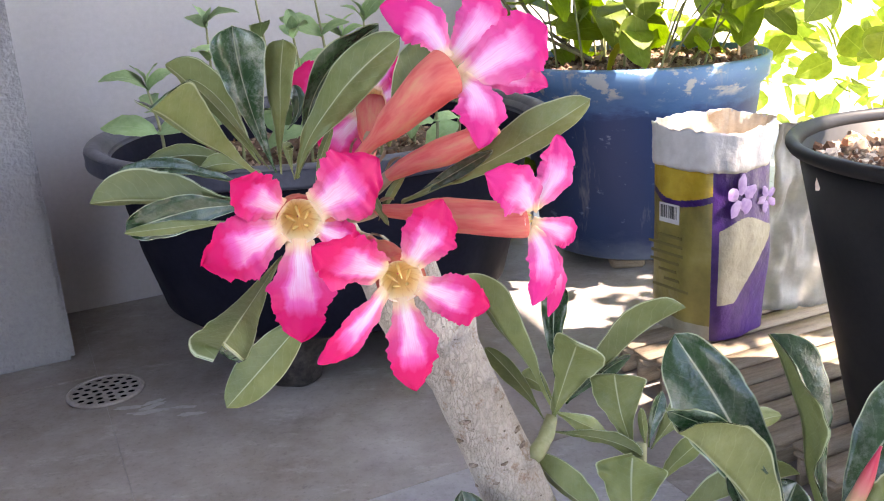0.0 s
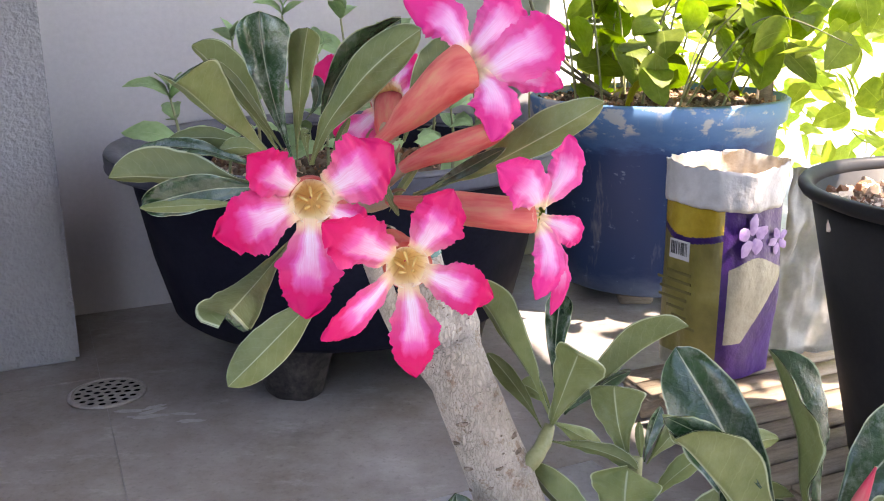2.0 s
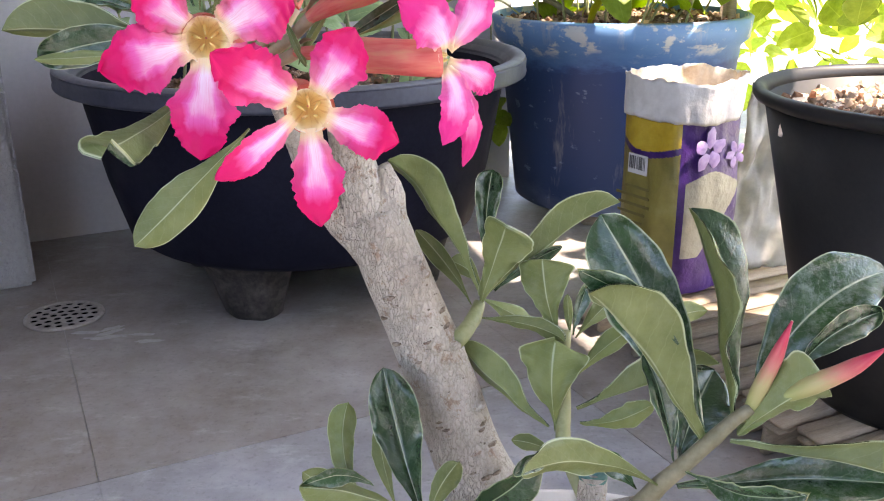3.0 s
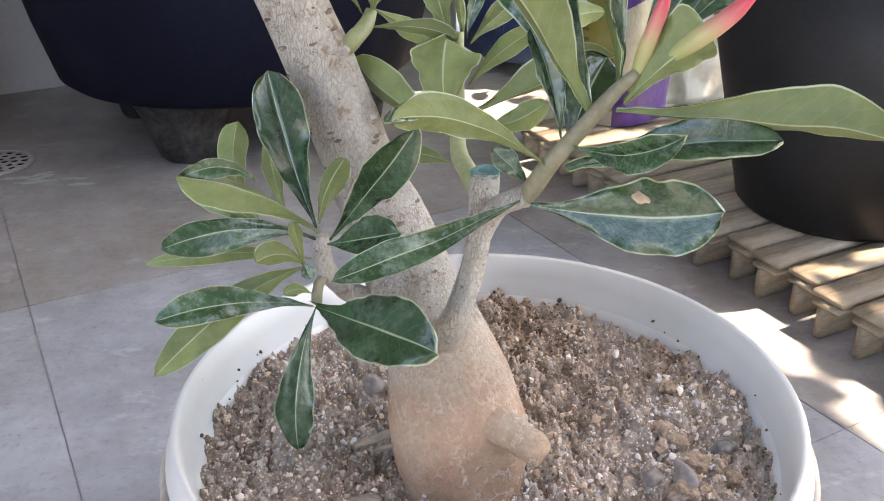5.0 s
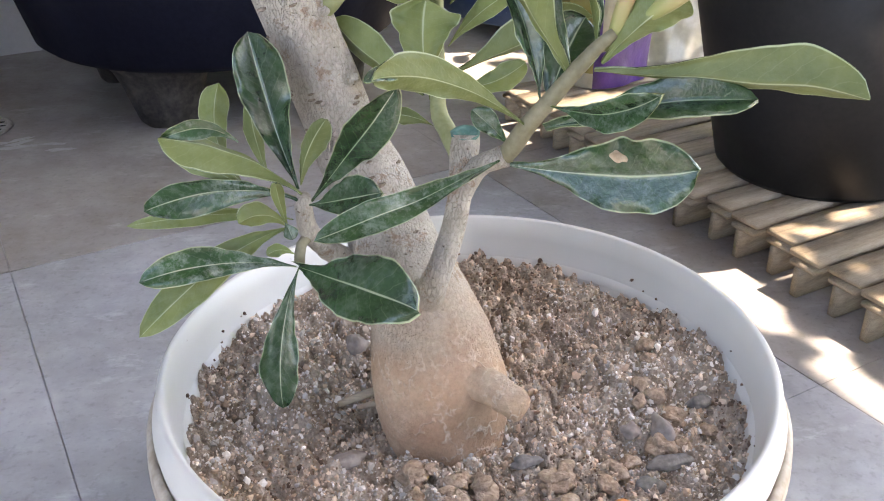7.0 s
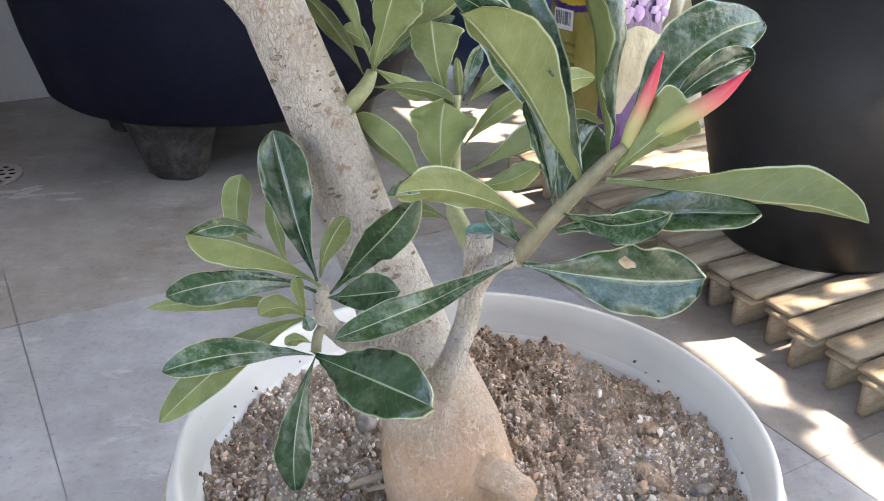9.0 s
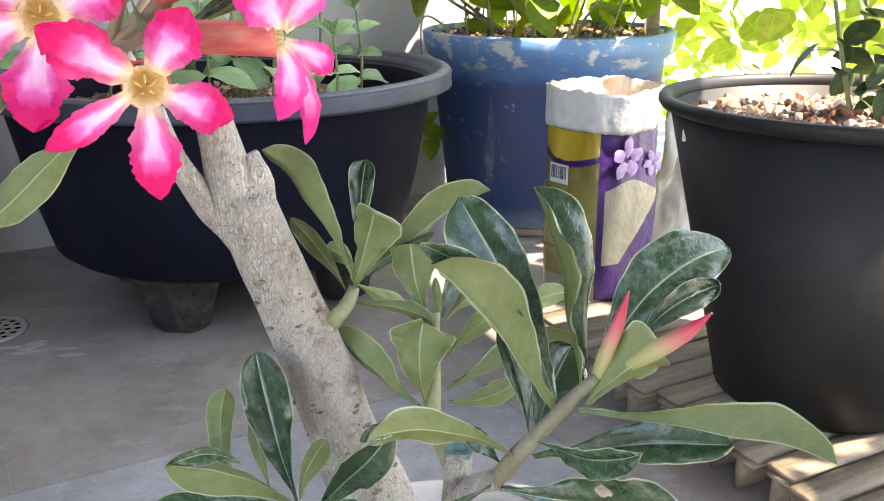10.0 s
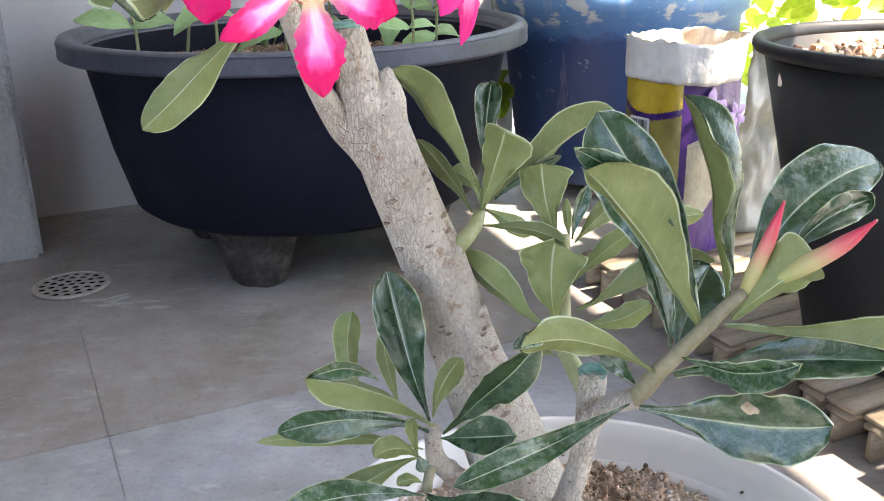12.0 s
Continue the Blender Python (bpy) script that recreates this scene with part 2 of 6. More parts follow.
M["leaf_top"] = leaf_material("leaf_upper_face", (0.010, 0.036, 0.012), (0.026, 0.072, 0.025), (0.36, 0.43, 0.29), 0.24, 0.7, 0.10, 2.0)
M["leaf_under"] = leaf_material("leaf_lower_face", (0.130, 0.168, 0.054), (0.200, 0.240, 0.092), (0.46, 0.52, 0.35), 0.50, 0.4, 0.26)
M["vine"] = leaf_material("garden_leaf", (0.26, 0.37, 0.045), (0.42, 0.53, 0.10), (0.45, 0.54, 0.14), 0.42, 0.5, 0.75)
M["vine_yellow"] = leaf_material("yellowing_leaf", (0.42, 0.42, 0.02), (0.62, 0.58, 0.03), (0.6, 0.6, 0.1), 0.45, 0.5, 0.5)
M["herb"] = leaf_material("seedling_leaf", (0.22, 0.36, 0.16), (0.35, 0.50, 0.26), (0.42, 0.54, 0.33), 0.5, 0.4, 0.3)
M["dark_leaf"] = leaf_material("rose_leaf", (0.05, 0.10, 0.035), (0.09, 0.16, 0.06), (0.2, 0.28, 0.12), 0.45, 0.5, 0.35)


def petal_material(name, edge, body, heart, trans=0.3):
    """A petal: deep rim, lighter body, white towards the throat, along the UV."""
    m, t, b = mat(name, 0.5, 0, 0.35)
    uv = t.nodes.new("ShaderNodeUVMap")
    sep = t.nodes.new("ShaderNodeSeparateXYZ")
    t.links.new(uv.outputs[0], sep.inputs[0])
    wob = nd(t, "TexNoise", Scale=5, Detail=3)
    t.links.new(uv.outputs[0], wob.inputs["Vector"])

    def op(kind, a, c, d=0.0):
        n = t.nodes.new("ShaderNodeMath")
        n.operation = kind
        for sock, v in zip(n.inputs, (a, c, d)):
            if isinstance(v, bpy.types.NodeSocket):
                t.links.new(v, sock)
            else:
                sock.default_value = v
        return n.outputs[0]

    v = op("MULTIPLY", op("ABSOLUTE", op("SUBTRACT", sep.outputs[1], 0.5), 0), 2.0)
    d = op("MAXIMUM", op("POWER", v, 1.6), op("POWER", sep.outputs[0], 2.6))
    d = op("ADD", d, op("MULTIPLY", op("SUBTRACT", wob.outputs["Fac"], 0.5), 0.22))
    side = ramp(t, d, (0.05, heart), (0.24, body), (0.46, edge))
    along = ramp(t, op("ADD", sep.outputs[0], op("MULTIPLY", op("SUBTRACT", wob.outputs["Fac"], 0.5), 0.2)), (0.14, heart), (0.40, body), (0.70, edge))
    col = mix(t, 0.72, along, side)
    yolk = ramp(t, op("ADD", sep.outputs[0], op("MULTIPLY", op("SUBTRACT", wob.outputs["Fac"], 0.5), 0.12)), (0.05, grey(0.9)), (0.15, grey(0.0)))
    col = mix(t, yolk, col, (0.86, 0.72, 0.44))
    # fine lengthwise streaks
    st = nd(t, "TexNoise", Scale=1, Detail=3)
    mp = t.nodes.new("ShaderNodeMapping")
    mp.inputs["Scale"].default_value = (2, 34, 1)
    t.links.new(uv.outputs[0], mp.inputs[0])
    t.links.new(mp.outputs[0], st.inputs["Vector"])
    col = mix(t, ramp(t, st.outputs["Fac"], (0.5, grey(0)), (0.75, grey(0.35))), col, edge)
    t.links.new(col, b.inputs["Base Color"])
    bump(t, b, st.outputs["Fac"], 0.25, 0.0006)
    tr = t.nodes.new("ShaderNodeBsdfTranslucent")
    t.links.new(col, tr.inputs[0])
    ms = t.nodes.new("ShaderNodeMixShader")
    ms.inputs[0].default_value = trans
    t.links.new(b.outputs[0], ms.inputs[1])
    t.links.new(tr.outputs[0], ms.inputs[2])
    t.links.new(ms.outputs[0], t.nodes["Material Output"].inputs[0])
    return m


M["petal"] = petal_material("pink_petal", (0.68, 0.002, 0.135), (0.81, 0.16, 0.50), (0.88, 0.76, 0.85))
M["petal_back"] = petal_material("pale_pink_petal_back", (0.74, 0.025, 0.25), (0.82, 0.28, 0.60), (0.88, 0.66, 0.82))


def glow_through(t, b, col, share, m):
    """Mixes in the light that passes through a thin petal wall."""
    tr = t.nodes.new("ShaderNodeBsdfTranslucent")
    t.links.new(col, tr.inputs[0])
    ms = t.nodes.new("ShaderNodeMixShader")
    ms.inputs[0].default_value = share
    t.links.new(b.outputs[0], ms.inputs[1])
    t.links.new(tr.outputs[0], ms.inputs[2])
    t.links.new(ms.outputs[0], t.nodes["Material Output"].inputs[0])
    return m


def tube_material():
    """A flower tube: salmon red with yellow-green streaks."""
    m, t, b = mat("salmon_flower_tube", 0.5, 0, 0.3)
    n = noise_tex(t, 1.0, 3, 0.6, "UV", (3, 9, 1))
    col = ramp(t, n, (0.32, (0.62, 0.10, 0.10)), (0.5, (0.68, 0.19, 0.155)), (0.72, (0.66, 0.32, 0.19)))
    t.links.new(col, b.inputs["Base Color"])
    bump(t, b, n, 0.3, 0.001)
    return glow_through(t, b, col, 0.3, m)


M["tube"] = tube_material()


def throat_material():
    """Inside of the flower tube: cream mouth deepening to ochre, with fine red-brown lines."""
    m, t, b = mat("yellow_throat", 0.55, 0, 0.3)
    uv = t.nodes.new("ShaderNodeUVMap")
    sep = t.nodes.new("ShaderNodeSeparateXYZ")
    t.links.new(uv.outputs[0], sep.inputs[0])
    deep = ramp(t, sep.outputs[0], (0.0, (0.90, 0.82, 0.74)), (0.25, (0.92, 0.82, 0.52)), (0.6, (0.92, 0.74, 0.30)), (0.95, (0.88, 0.66, 0.22)))
    lines = ramp(t, noise_tex(t, 1, 2, 0.5, "UV", (1.5, 30, 1)), (0.52, grey(0)), (0.66, grey(0.4)))
    col = mix(t, lines, deep, (0.55, 0.28, 0.09))
    t.links.new(col, b.inputs["Base Color"])
    return glow_through(t, b, col, 0.4, m)


M["throat"] = throat_material()
M["stamen"] = speckled("cream_stamen", (0.66, 0.48, 0.14), (0.78, 0.60, 0.22), (0.84, 0.70, 0.36), 90, 500, 0.6, 0.3, 0.4, 0.0008)


def bud_material():
    """Bud skin: yellow-green foot, red point."""
    m, t, b = mat("bud_skin", 0.45, 0, 0.4)
    uv = t.nodes.new("ShaderNodeUVMap")
    sep = t.nodes.new("ShaderNodeSeparateXYZ")
    t.links.new(uv.outputs[0], sep.inputs[0])
    wob = noise_tex(t, 1, 3, 0.6, "UV", (5, 12, 1))
    s = t.nodes.new("ShaderNodeMath")
    s.operation = "MULTIPLY_ADD"
    t.links.new(wob, s.inputs[0])
    s.inputs[1].default_value = 0.22
    t.links.new(sep.outputs[0], s.inputs[2])
    col = ramp(t, s.outputs[0], (0.15, (0.22, 0.27, 0.09)), (0.50, (0.34, 0.29, 0.14)), (0.70, (0.46, 0.15, 0.13)), (0.92, (0.44, 0.03, 0.07)))
    t.links.new(col, b.inputs["Base Color"])
    bump(t, b, wob, 0.3, 0.0006)
    return m


M["budskin"] = bud_material()


# ---- building helpers ----
def mesh_of(name, bm, materials, smooth=True):
    me = bpy.data.meshes.new(name)
    bm.normal_update()
    bm.to_mesh(me)
    bm.free()
    for m in materials if isinstance(materials, (list, tuple)) else [materials]:
        me.materials.append(m)
    if smooth:
        me.polygons.foreach_set("use_smooth", [True] * len(me.polygons))
    return me


def part(name, bm, material, parent, label="", smooth=True):
    ob = new(name, bm if isinstance(bm, bpy.types.Mesh) else mesh_of(name, bm, material, smooth))
    ob.parent = parent
    if label:
        ob["label"] = label
    return ob


def thing(name, label, category, at=(0, 0, 0), group="", kind=""):
    return tagged(pose_ob(new(name), at), label, category, group, kind)


def pose_ob(ob, at):
    ob.location = at
    return ob


def box(size, at=(0, 0, 0), turn=None, bevel=0.0, bm=None):
    """A box with eased edges."""
    own = bmesh.new()
    bmesh.ops.create_cube(own, size=1, matrix=Matrix.Diagonal((*size, 1)))
    if bevel:
        bmesh.ops.bevel(own, geom=own.edges[:], offset=bevel, segments=2, affect="EDGES")
    own.transform(Matrix.Translation(at) @ (turn or Matrix()))
    if bm is None:
        return own
    tmp = bpy.data.meshes.new("tmp")
    own.to_mesh(tmp)
    own.free()
    bm.from_mesh(tmp)
    bpy.data.meshes.remove(tmp)
    return bm


def lathe(profile, steps=96, wobble=0.0, closed=False, ellipse=(1, 1), seed=0.0):
    """Turns a profile of (radius, height) round the z axis."""
    bm = bmesh.new()
    rings = []
    for k in range(steps):
        a = 2 * math.pi * k / steps
        ring = []
        for r, z in profile:
            rr = r * (1 + wobble * noise.noise((math.cos(a) * 1.5 + seed, math.sin(a) * 1.5, z * 6)))
            ring.append(bm.verts.new((rr * math.cos(a) * ellipse[0], rr * math.sin(a) * ellipse[1], z)))
        rings.append(ring)
    n = len(profile)
    for k in range(steps):
        a, b = rings[k], rings[(k + 1) % steps]
        for j in range(n if closed else n - 1):
            i2 = (j + 1) % n
            if profile[j][0] < 1e-6 and profile[i2][0] < 1e-6:
                continue
            bm.faces.new((a[j], b[j], b[i2], a[i2]))
    bmesh.ops.remove_doubles(bm, verts=bm.verts, dist=1e-6)
    bmesh.ops.recalc_face_normals(bm, faces=bm.faces)
    return bm


def tube(points, radii, sides=14, bm=None, rough=0.0, freq=30, caps=True):
    """A round limb through the points, smoothed, with the radii; rough: lumps as a share of the radius."""
    bm = bm or bmesh.new()
    pts, rad = [Vector(p) for p in points], list(radii)
    fine, fr = [], []
    n = len(pts)
    for i in range(n - 1):
        p0, p1, p2, p3 = pts[max(0, i - 1)], pts[i], pts[i + 1], pts[min(n - 1, i + 2)]
        steps = max(2, int((p2 - p1).length / max(0.004, 0.45 * (rad[i] + rad[i + 1]) / 2)))
        for k in range(min(steps, 16)):
            u = k / min(steps, 16)
            fine.append(0.5 * ((2 * p1) + (p2 - p0) * u + (2 * p0 - 5 * p1 + 4 * p2 - p3) * u * u + (3 * p1 - p0 - 3 * p2 + p3) * u ** 3))
            s = u * u * (3 - 2 * u)
            fr.append(rad[i] * (1 - s) + rad[i + 1] * s)
    fine.append(pts[-1])
    fr.append(rad[-1])
    up = Vector((0.3, 1, 0.2))
    rings = []
    uvl = bm.loops.layers.uv.verify()
    for i, (p, r) in enumerate(zip(fine, fr)):
        d = (fine[min(i + 1, len(fine) - 1)] - fine[max(i - 1, 0)]).normalized()
        x = d.cross(up).normalized()
        y = d.cross(x)
        ring = []
        for k in range(sides):
            a = 2 * math.pi * k / sides
            q = x * math.cos(a) + y * math.sin(a)
            f = 1 + rough * noise.noise((p + q * r) * freq)
            ring.append(bm.verts.new(p + q * r * f))
        rings.append(ring)
    for i in range(len(rings) - 1):
        for k in range(sides):
            f = bm.faces.new((rings[i][k], rings[i][(k + 1) % sides], rings[i + 1][(k + 1) % sides], rings[i + 1][k]))
            for lp, (a, b) in zip(f.loops, ((i, k), (i, k + 1), (i + 1, k + 1), (i + 1, k))):
                lp[uvl].uv = (a / (len(rings) - 1), b / sides)
    if caps:
        bm.faces.new(rings[0])
        bm.faces.new(rings[-1])
    return bm


def spoon(u, peak, power, foot):
    """Half-width of a spoon-shaped leaf along its length: a narrow foot, widest at peak, a round end with a short point."""
    if u < peak:
        r = u / peak
        r = 0.35 * r + 0.65 * r * r * (3 - 2 * r)
        return foot + (1 - foot) * r ** power
    q = (u - peak) / (1 - peak)
    return max(0.0, 1 - q ** 2.3) ** 0.62


def blade(base, mid, tip, width, normal, fold=20.0, shape="leaf", thick=0.0005, wave=0.06, nu=18, nv=8, seed=0.0, curl=0.0):
    """A leaf or petal: a bent midrib with two folded halves, upper face in slot 0, lower face in slot 1."""
    b, m, t, n0 = Vector(base), Vector(mid), Vector(tip), Vector(normal).normalized()
    c = 2 * m - 0.5 * (b + t)
    bm = bmesh.new()
    uvl = bm.loops.layers.uv.verify()
    fo = math.tan(radians(fold))
    length = (t - b).length
    lop = 0.22 * noise.noise((seed * 3.7, 1.3, 8.1)) if shape in ("leaf", "broad", "wedge", "lance") else 0.0
    top, low, uvs = [], [], []
    for i in range(nu + 1):
        u = i / nu
        p = b * (1 - u) ** 2 + c * 2 * u * (1 - u) + t * u * u
        d = (2 * (1 - u) * (c - b) + 2 * u * (t - c)).normalized()
        n = (n0 - d * n0.dot(d)).normalized()
        s = d.cross(n)
        if shape in ("leaf", "broad", "wedge", "lance"):
            tw = radians(16) * noise.noise((seed * 1.9, u * 1.3, 0.5)) * u
            n, s = n * math.cos(tw) + s * math.sin(tw), s * math.cos(tw) - n * math.sin(tw)
            droop = 0.05 + 0.09 * (0.5 + noise.noise((seed * 2.7, 3.1, 0.2)))
            p = p - n * (droop * length * max(0.0, u - 0.72) ** 2 * 4.0)
            p = p + n * (0.035 * length * noise.noise((u * 3.1, seed, 2.0)) * math.sin(math.pi * u))
        if shape == "leaf":
            w = spoon(u, 0.68, 1.08, 0.05)
        elif shape == "broad":
            w = spoon(u, 0.62, 0.95, 0.05)
        elif shape == "lance":
            w = spoon(u, 0.58, 1.0, 0.06)
        elif shape == "wedge":
            w = spoon(u, 0.86, 1.05, 0.05) * (1 + 0.10 * u)
        elif shape == "herb":
            w = (max(0.0, math.sin(math.pi * u ** 0.95))) ** 0.8 + 0.05 * (1 - u)
        elif shape == "round":
            w = (max(0.0, math.sin(math.pi * u ** 0.8))) ** 0.6
        else:
            rise = min(1.0, u / 0.50)
            w = (0.46 + 0.60 * rise * rise * (3 - 2 * rise)) * max(0.0, 1 - max(0.0, (u - 0.55) / 0.45) ** 1.75) ** 0.78
        h = width / 2 * w
        rt, rl, ru = [], [], []
        for j in range(nv + 1):
            v = -1 + 2 * j / nv
            ripple = wave * width * (v ** 4 if shape != "petal" else v * v) * (noise.noise((u * 4.5 + seed, v * 1.7 + seed * 3.1, seed)) + 0.5 * noise.noise((u * 11 + seed, v * 2.3, seed * 2.2)))
            side = 1 + (0.35 * wave if shape in ("leaf", "broad", "wedge", "lance", "round") else 2.6 * wave) * (noise.noise((u * 9 + seed, v + 7.3, seed * 2)) + (0.45 * noise.noise((u * 24 + seed, v * 3 + 2.1, seed)) + 0.35 * noise.noise((u * 52 + seed, v * 2, seed)) if shape == "petal" else 0.0))
            lift = abs(v) * h * fo * (1 - 0.35 * abs(v)) + ripple * (1.0 if shape != "petal" else 2.2)
            lift += curl * length * (u - 0.4) ** 2 * v * v
            q = p + s * (v * h * math.cos(radians(fold) * 0.8) * side * (1 + lop * (1 if v > 0 else -1))) + n * lift
            rt.append(bm.verts.new(q + n * thick))
            edge = 0.0 if abs(v) > 0.99 else 1.0
            rl.append(bm.verts.new(q - n * thick * edge))
            ru.append((u, 0.5 + 0.5 * v))
        top.append(rt), low.append(rl), uvs.append(ru)
    for i in range(nu):
        for j in range(nv):
            for rows, idx, mi in ((top, ((i, j), (i, j + 1), (i + 1, j + 1), (i + 1, j)), 0), (low, ((i, j), (i + 1, j), (i + 1, j + 1), (i, j + 1)), 1)):
                f = bm.faces.new([rows[a][k] for a, k in idx])
                f.material_index = mi
                for lp, (a, k) in zip(f.loops, idx):
                    lp[uvl].uv = uvs[a][k]
    return bm


# ---- the setting ----
def at_room(a, b, z=0.0):
    """A place a metres along and b metres into the room, from the tile corner."""
    return Vector((-0.345, 0.881, 0)) + E1 * a + E2 * b + Vector((0, 0, z))


TURN = Matrix.Rotation(TH, 4, "Z")


def slab(name, a0, a1, b0, b1, z0, z1, material, label, category, bevel=0.004):
    ob = new(name, mesh_of(name, box((a1 - a0, b1 - b0, z1 - z0), bevel=bevel), material, False))
    ob.matrix_world = Matrix.Translation(at_room((a0 + a1) / 2, (b0 + b1) / 2, (z0 + z1) / 2)) @ TURN
    return tagged(ob, label, category, kind="structure")


ground = tagged(new("ground", mesh_of("ground", box((400, 400, 0.1), (0, 0, -0.09)), M["earth"], False)), "pale dry garden earth beyond the porch", "ground", kind="structure")
floor = slab("floor", -4.0, 2.6, -4.2, 2.5, -0.035, -0.0016, M["joint"], "grey cement tiled porch floor with hairline joints", "floor", 0.002)
WALL_B = 0.96
slab("wall_back", -0.95, 1.09, WALL_B, WALL_B + 0.2, -0.02, 2.4, M["wall"], "light grey painted wall behind the planters", "wall")
# added out of view: keeps side light off the tub corner, dark plaster limits bounce
slab("wall_left", -0.95, -0.75, -0.74, WALL_B, -0.02, 2.4, M["render"], "unseen grey slab added to block light from the left", "wall")

# not in view, added to shut out low sky so light falls off inwards
slab("wall_front", -0.95, 1.3, -2.4, -2.2, -0.02, 3.0, M["render"], "unseen grey slab added behind the camera to block the low sky", "wall")


def build_pillar():
    """A grey plastered pillar with bumps of rough render, its near corner upright beside the drain."""
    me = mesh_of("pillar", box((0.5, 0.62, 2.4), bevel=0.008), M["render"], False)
    ob = new("pillar", me)
    corner = Vector((-0.672, 1.492, 0))
    ob.matrix_world = Matrix.Translation(corner - E1 * 0.25 + E2 * 0.31 + Vector((0, 0, 1.198))) @ TURN
    return tagged(ob, "grey pillar with rough pebbled plaster", "pillar", kind="structure")


build_pillar()
# the unseen roof ends in a straight edge along the room, set so its shade line falls beside the white pot
ROOF_A, ROOF_K = 0.690, 0.125                  # shade line on the floor: a = ROOF_A + ROOF_K * b
TO_SUN = 2.4 / SUN_DIR.z
SHIFT_A, SHIFT_B = SUN_DIR.dot(E1) * TO_SUN, SUN_DIR.dot(E2) * TO_SUN


def build_ceiling():
    bm = bmesh.new()
    outline = [(-0.95, -1.62), (ROOF_A + ROOF_K * (-1.62 - SHIFT_B) + SHIFT_A, -1.62), (ROOF_A + ROOF_K * (2.6 - SHIFT_B) + SHIFT_A, 2.6), (-0.95, 2.6)]
    f = bm.faces.new([bm.verts.new(at_room(p, q, 2.4)) for p, q in outline])
    got = bmesh.ops.extrude_face_region(bm, geom=[f])
    bmesh.ops.translate(bm, verts=[v for v in got["geom"] if isinstance(v, bmesh.types.BMVert)], vec=(0, 0, 0.15))
    bmesh.ops.recalc_face_normals(bm, faces=bm.faces)
    return tagged(new("ceiling", mesh_of("ceiling", bm, M["ceiling"], False)), "unseen porch ceiling, dark brown to cut bounced light", "ceiling", kind="structure")


build_ceiling()


def soil_height(x, y, u, dome, seed):
    """Uneven ground of clods and crumbs."""
    wx, wy = x + 0.004 * noise.noise((x * 90, y * 90, 7)), y + 0.004 * noise.noise((x * 90, y * 90, 9))
    clod = 0.5 - noise.voronoi((wx * 95, wy * 95, seed))[0][0]
    crumb = 0.5 - noise.voronoi((wx * 260, wy * 260, seed))[0][0]
    h = dome * (1 - u * u) + 0.007 * noise.noise((x * 24 + seed, y * 24, 0)) + 0.0085 * abs(noise.noise((x * 62 + seed, y * 62, 2))) + 0.0135 * clod + 0.0080 * crumb
    return h


def planter_soil(name, centre, radius, z, material, label, grains, grain_mats, seed, dome=0.01, size=(0.004, 0.009), rings=44, steps=144):
    """Loose soil: an uneven disc with crumbs lying on it."""
    rnd = random.Random(seed)
    bm = bmesh.new()
    prev = None
    for i in range(rings + 1):
        r = radius * i / rings
        row = []
        for k in range(steps if i else 1):
            a = 2 * math.pi * k / steps
            x, y = r * math.cos(a), r * math.sin(a)
            h = soil_height(x, y, r / radius, dome, seed)
            row.append(bm.verts.new((x, y, h)))
        if prev:
            for k in range(steps):
                a, b = prev[k % len(prev)], prev[(k + 1) % len(prev)]
                if len(prev) == 1:
                    bm.faces.new((prev[0], row[k], row[(k + 1) % steps]))
                else:
                    bm.faces.new((a, row[k], row[(k + 1) % steps], b))
        prev = row
    for f in bm.faces:
        f.material_index = 0
    me_base = mesh_of(name, bm, [material] + list(grain_mats), True)
    ob = tagged(new(name, me_base), label, "soil", kind="stuff")
    ob.location = (*centre, z)
    # crumbs and gravel grains
    verts, faces, mats = [], [], []
    for _ in range(grains):
        r, a = radius * 0.985 * math.sqrt(rnd.random()), rnd.uniform(0, 2 * math.pi)
        x, y = r * math.cos(a), r * math.sin(a)
        h = soil_height(x, y, r / radius, dome, seed)
        s = rnd.uniform(*size) * (0.5 + 1.3 * rnd.random() ** 6)
        q = Euler((rnd.uniform(0, 6), rnd.uniform(0, 6), rnd.uniform(0, 6))).to_matrix() @ Matrix.Diagonal((1, rnd.uniform(0.6, 1), rnd.uniform(0.45, 0.9)))
        i0 = len(verts)
        for v in CRUMB_V:
            verts.append(q @ (v * s * 0.5 * rnd.uniform(0.55, 1.35)) + Vector((x, y, h - s * 0.02)))
        mi = min(len(grain_mats) - 1, int(len(grain_mats) * max(0.0, min(0.999, rnd.random() * 0.62 + 0.38 * (0.5 + 1.5 * noise.noise((x * 13 + seed, y * 13, 5)) - (x - 0.06) * 0.9)))))
        for f in CRUMB_F:
            faces.append([i0 + k for k in f])
            mats.append(mi)
    me = bpy.data.meshes.new("soil_crumbs")
    me.from_pydata(verts, [], faces)
    for m in grain_mats:
        me.materials.append(m)
    me.polygons.foreach_set("material_index", mats)
    grit = new("soil_crumbs", me)
    grit.parent = ob
    grit["kind"] = "stuff"
    return ob


_ico = bmesh.new()
bmesh.ops.create_icosphere(_ico, subdivisions=1, radius=1)
CRUMB_V = [v.co.copy() for v in _ico.verts]
CRUMB_F = [[v.index for v in f.verts] for f in _ico.faces]
_ico.free()


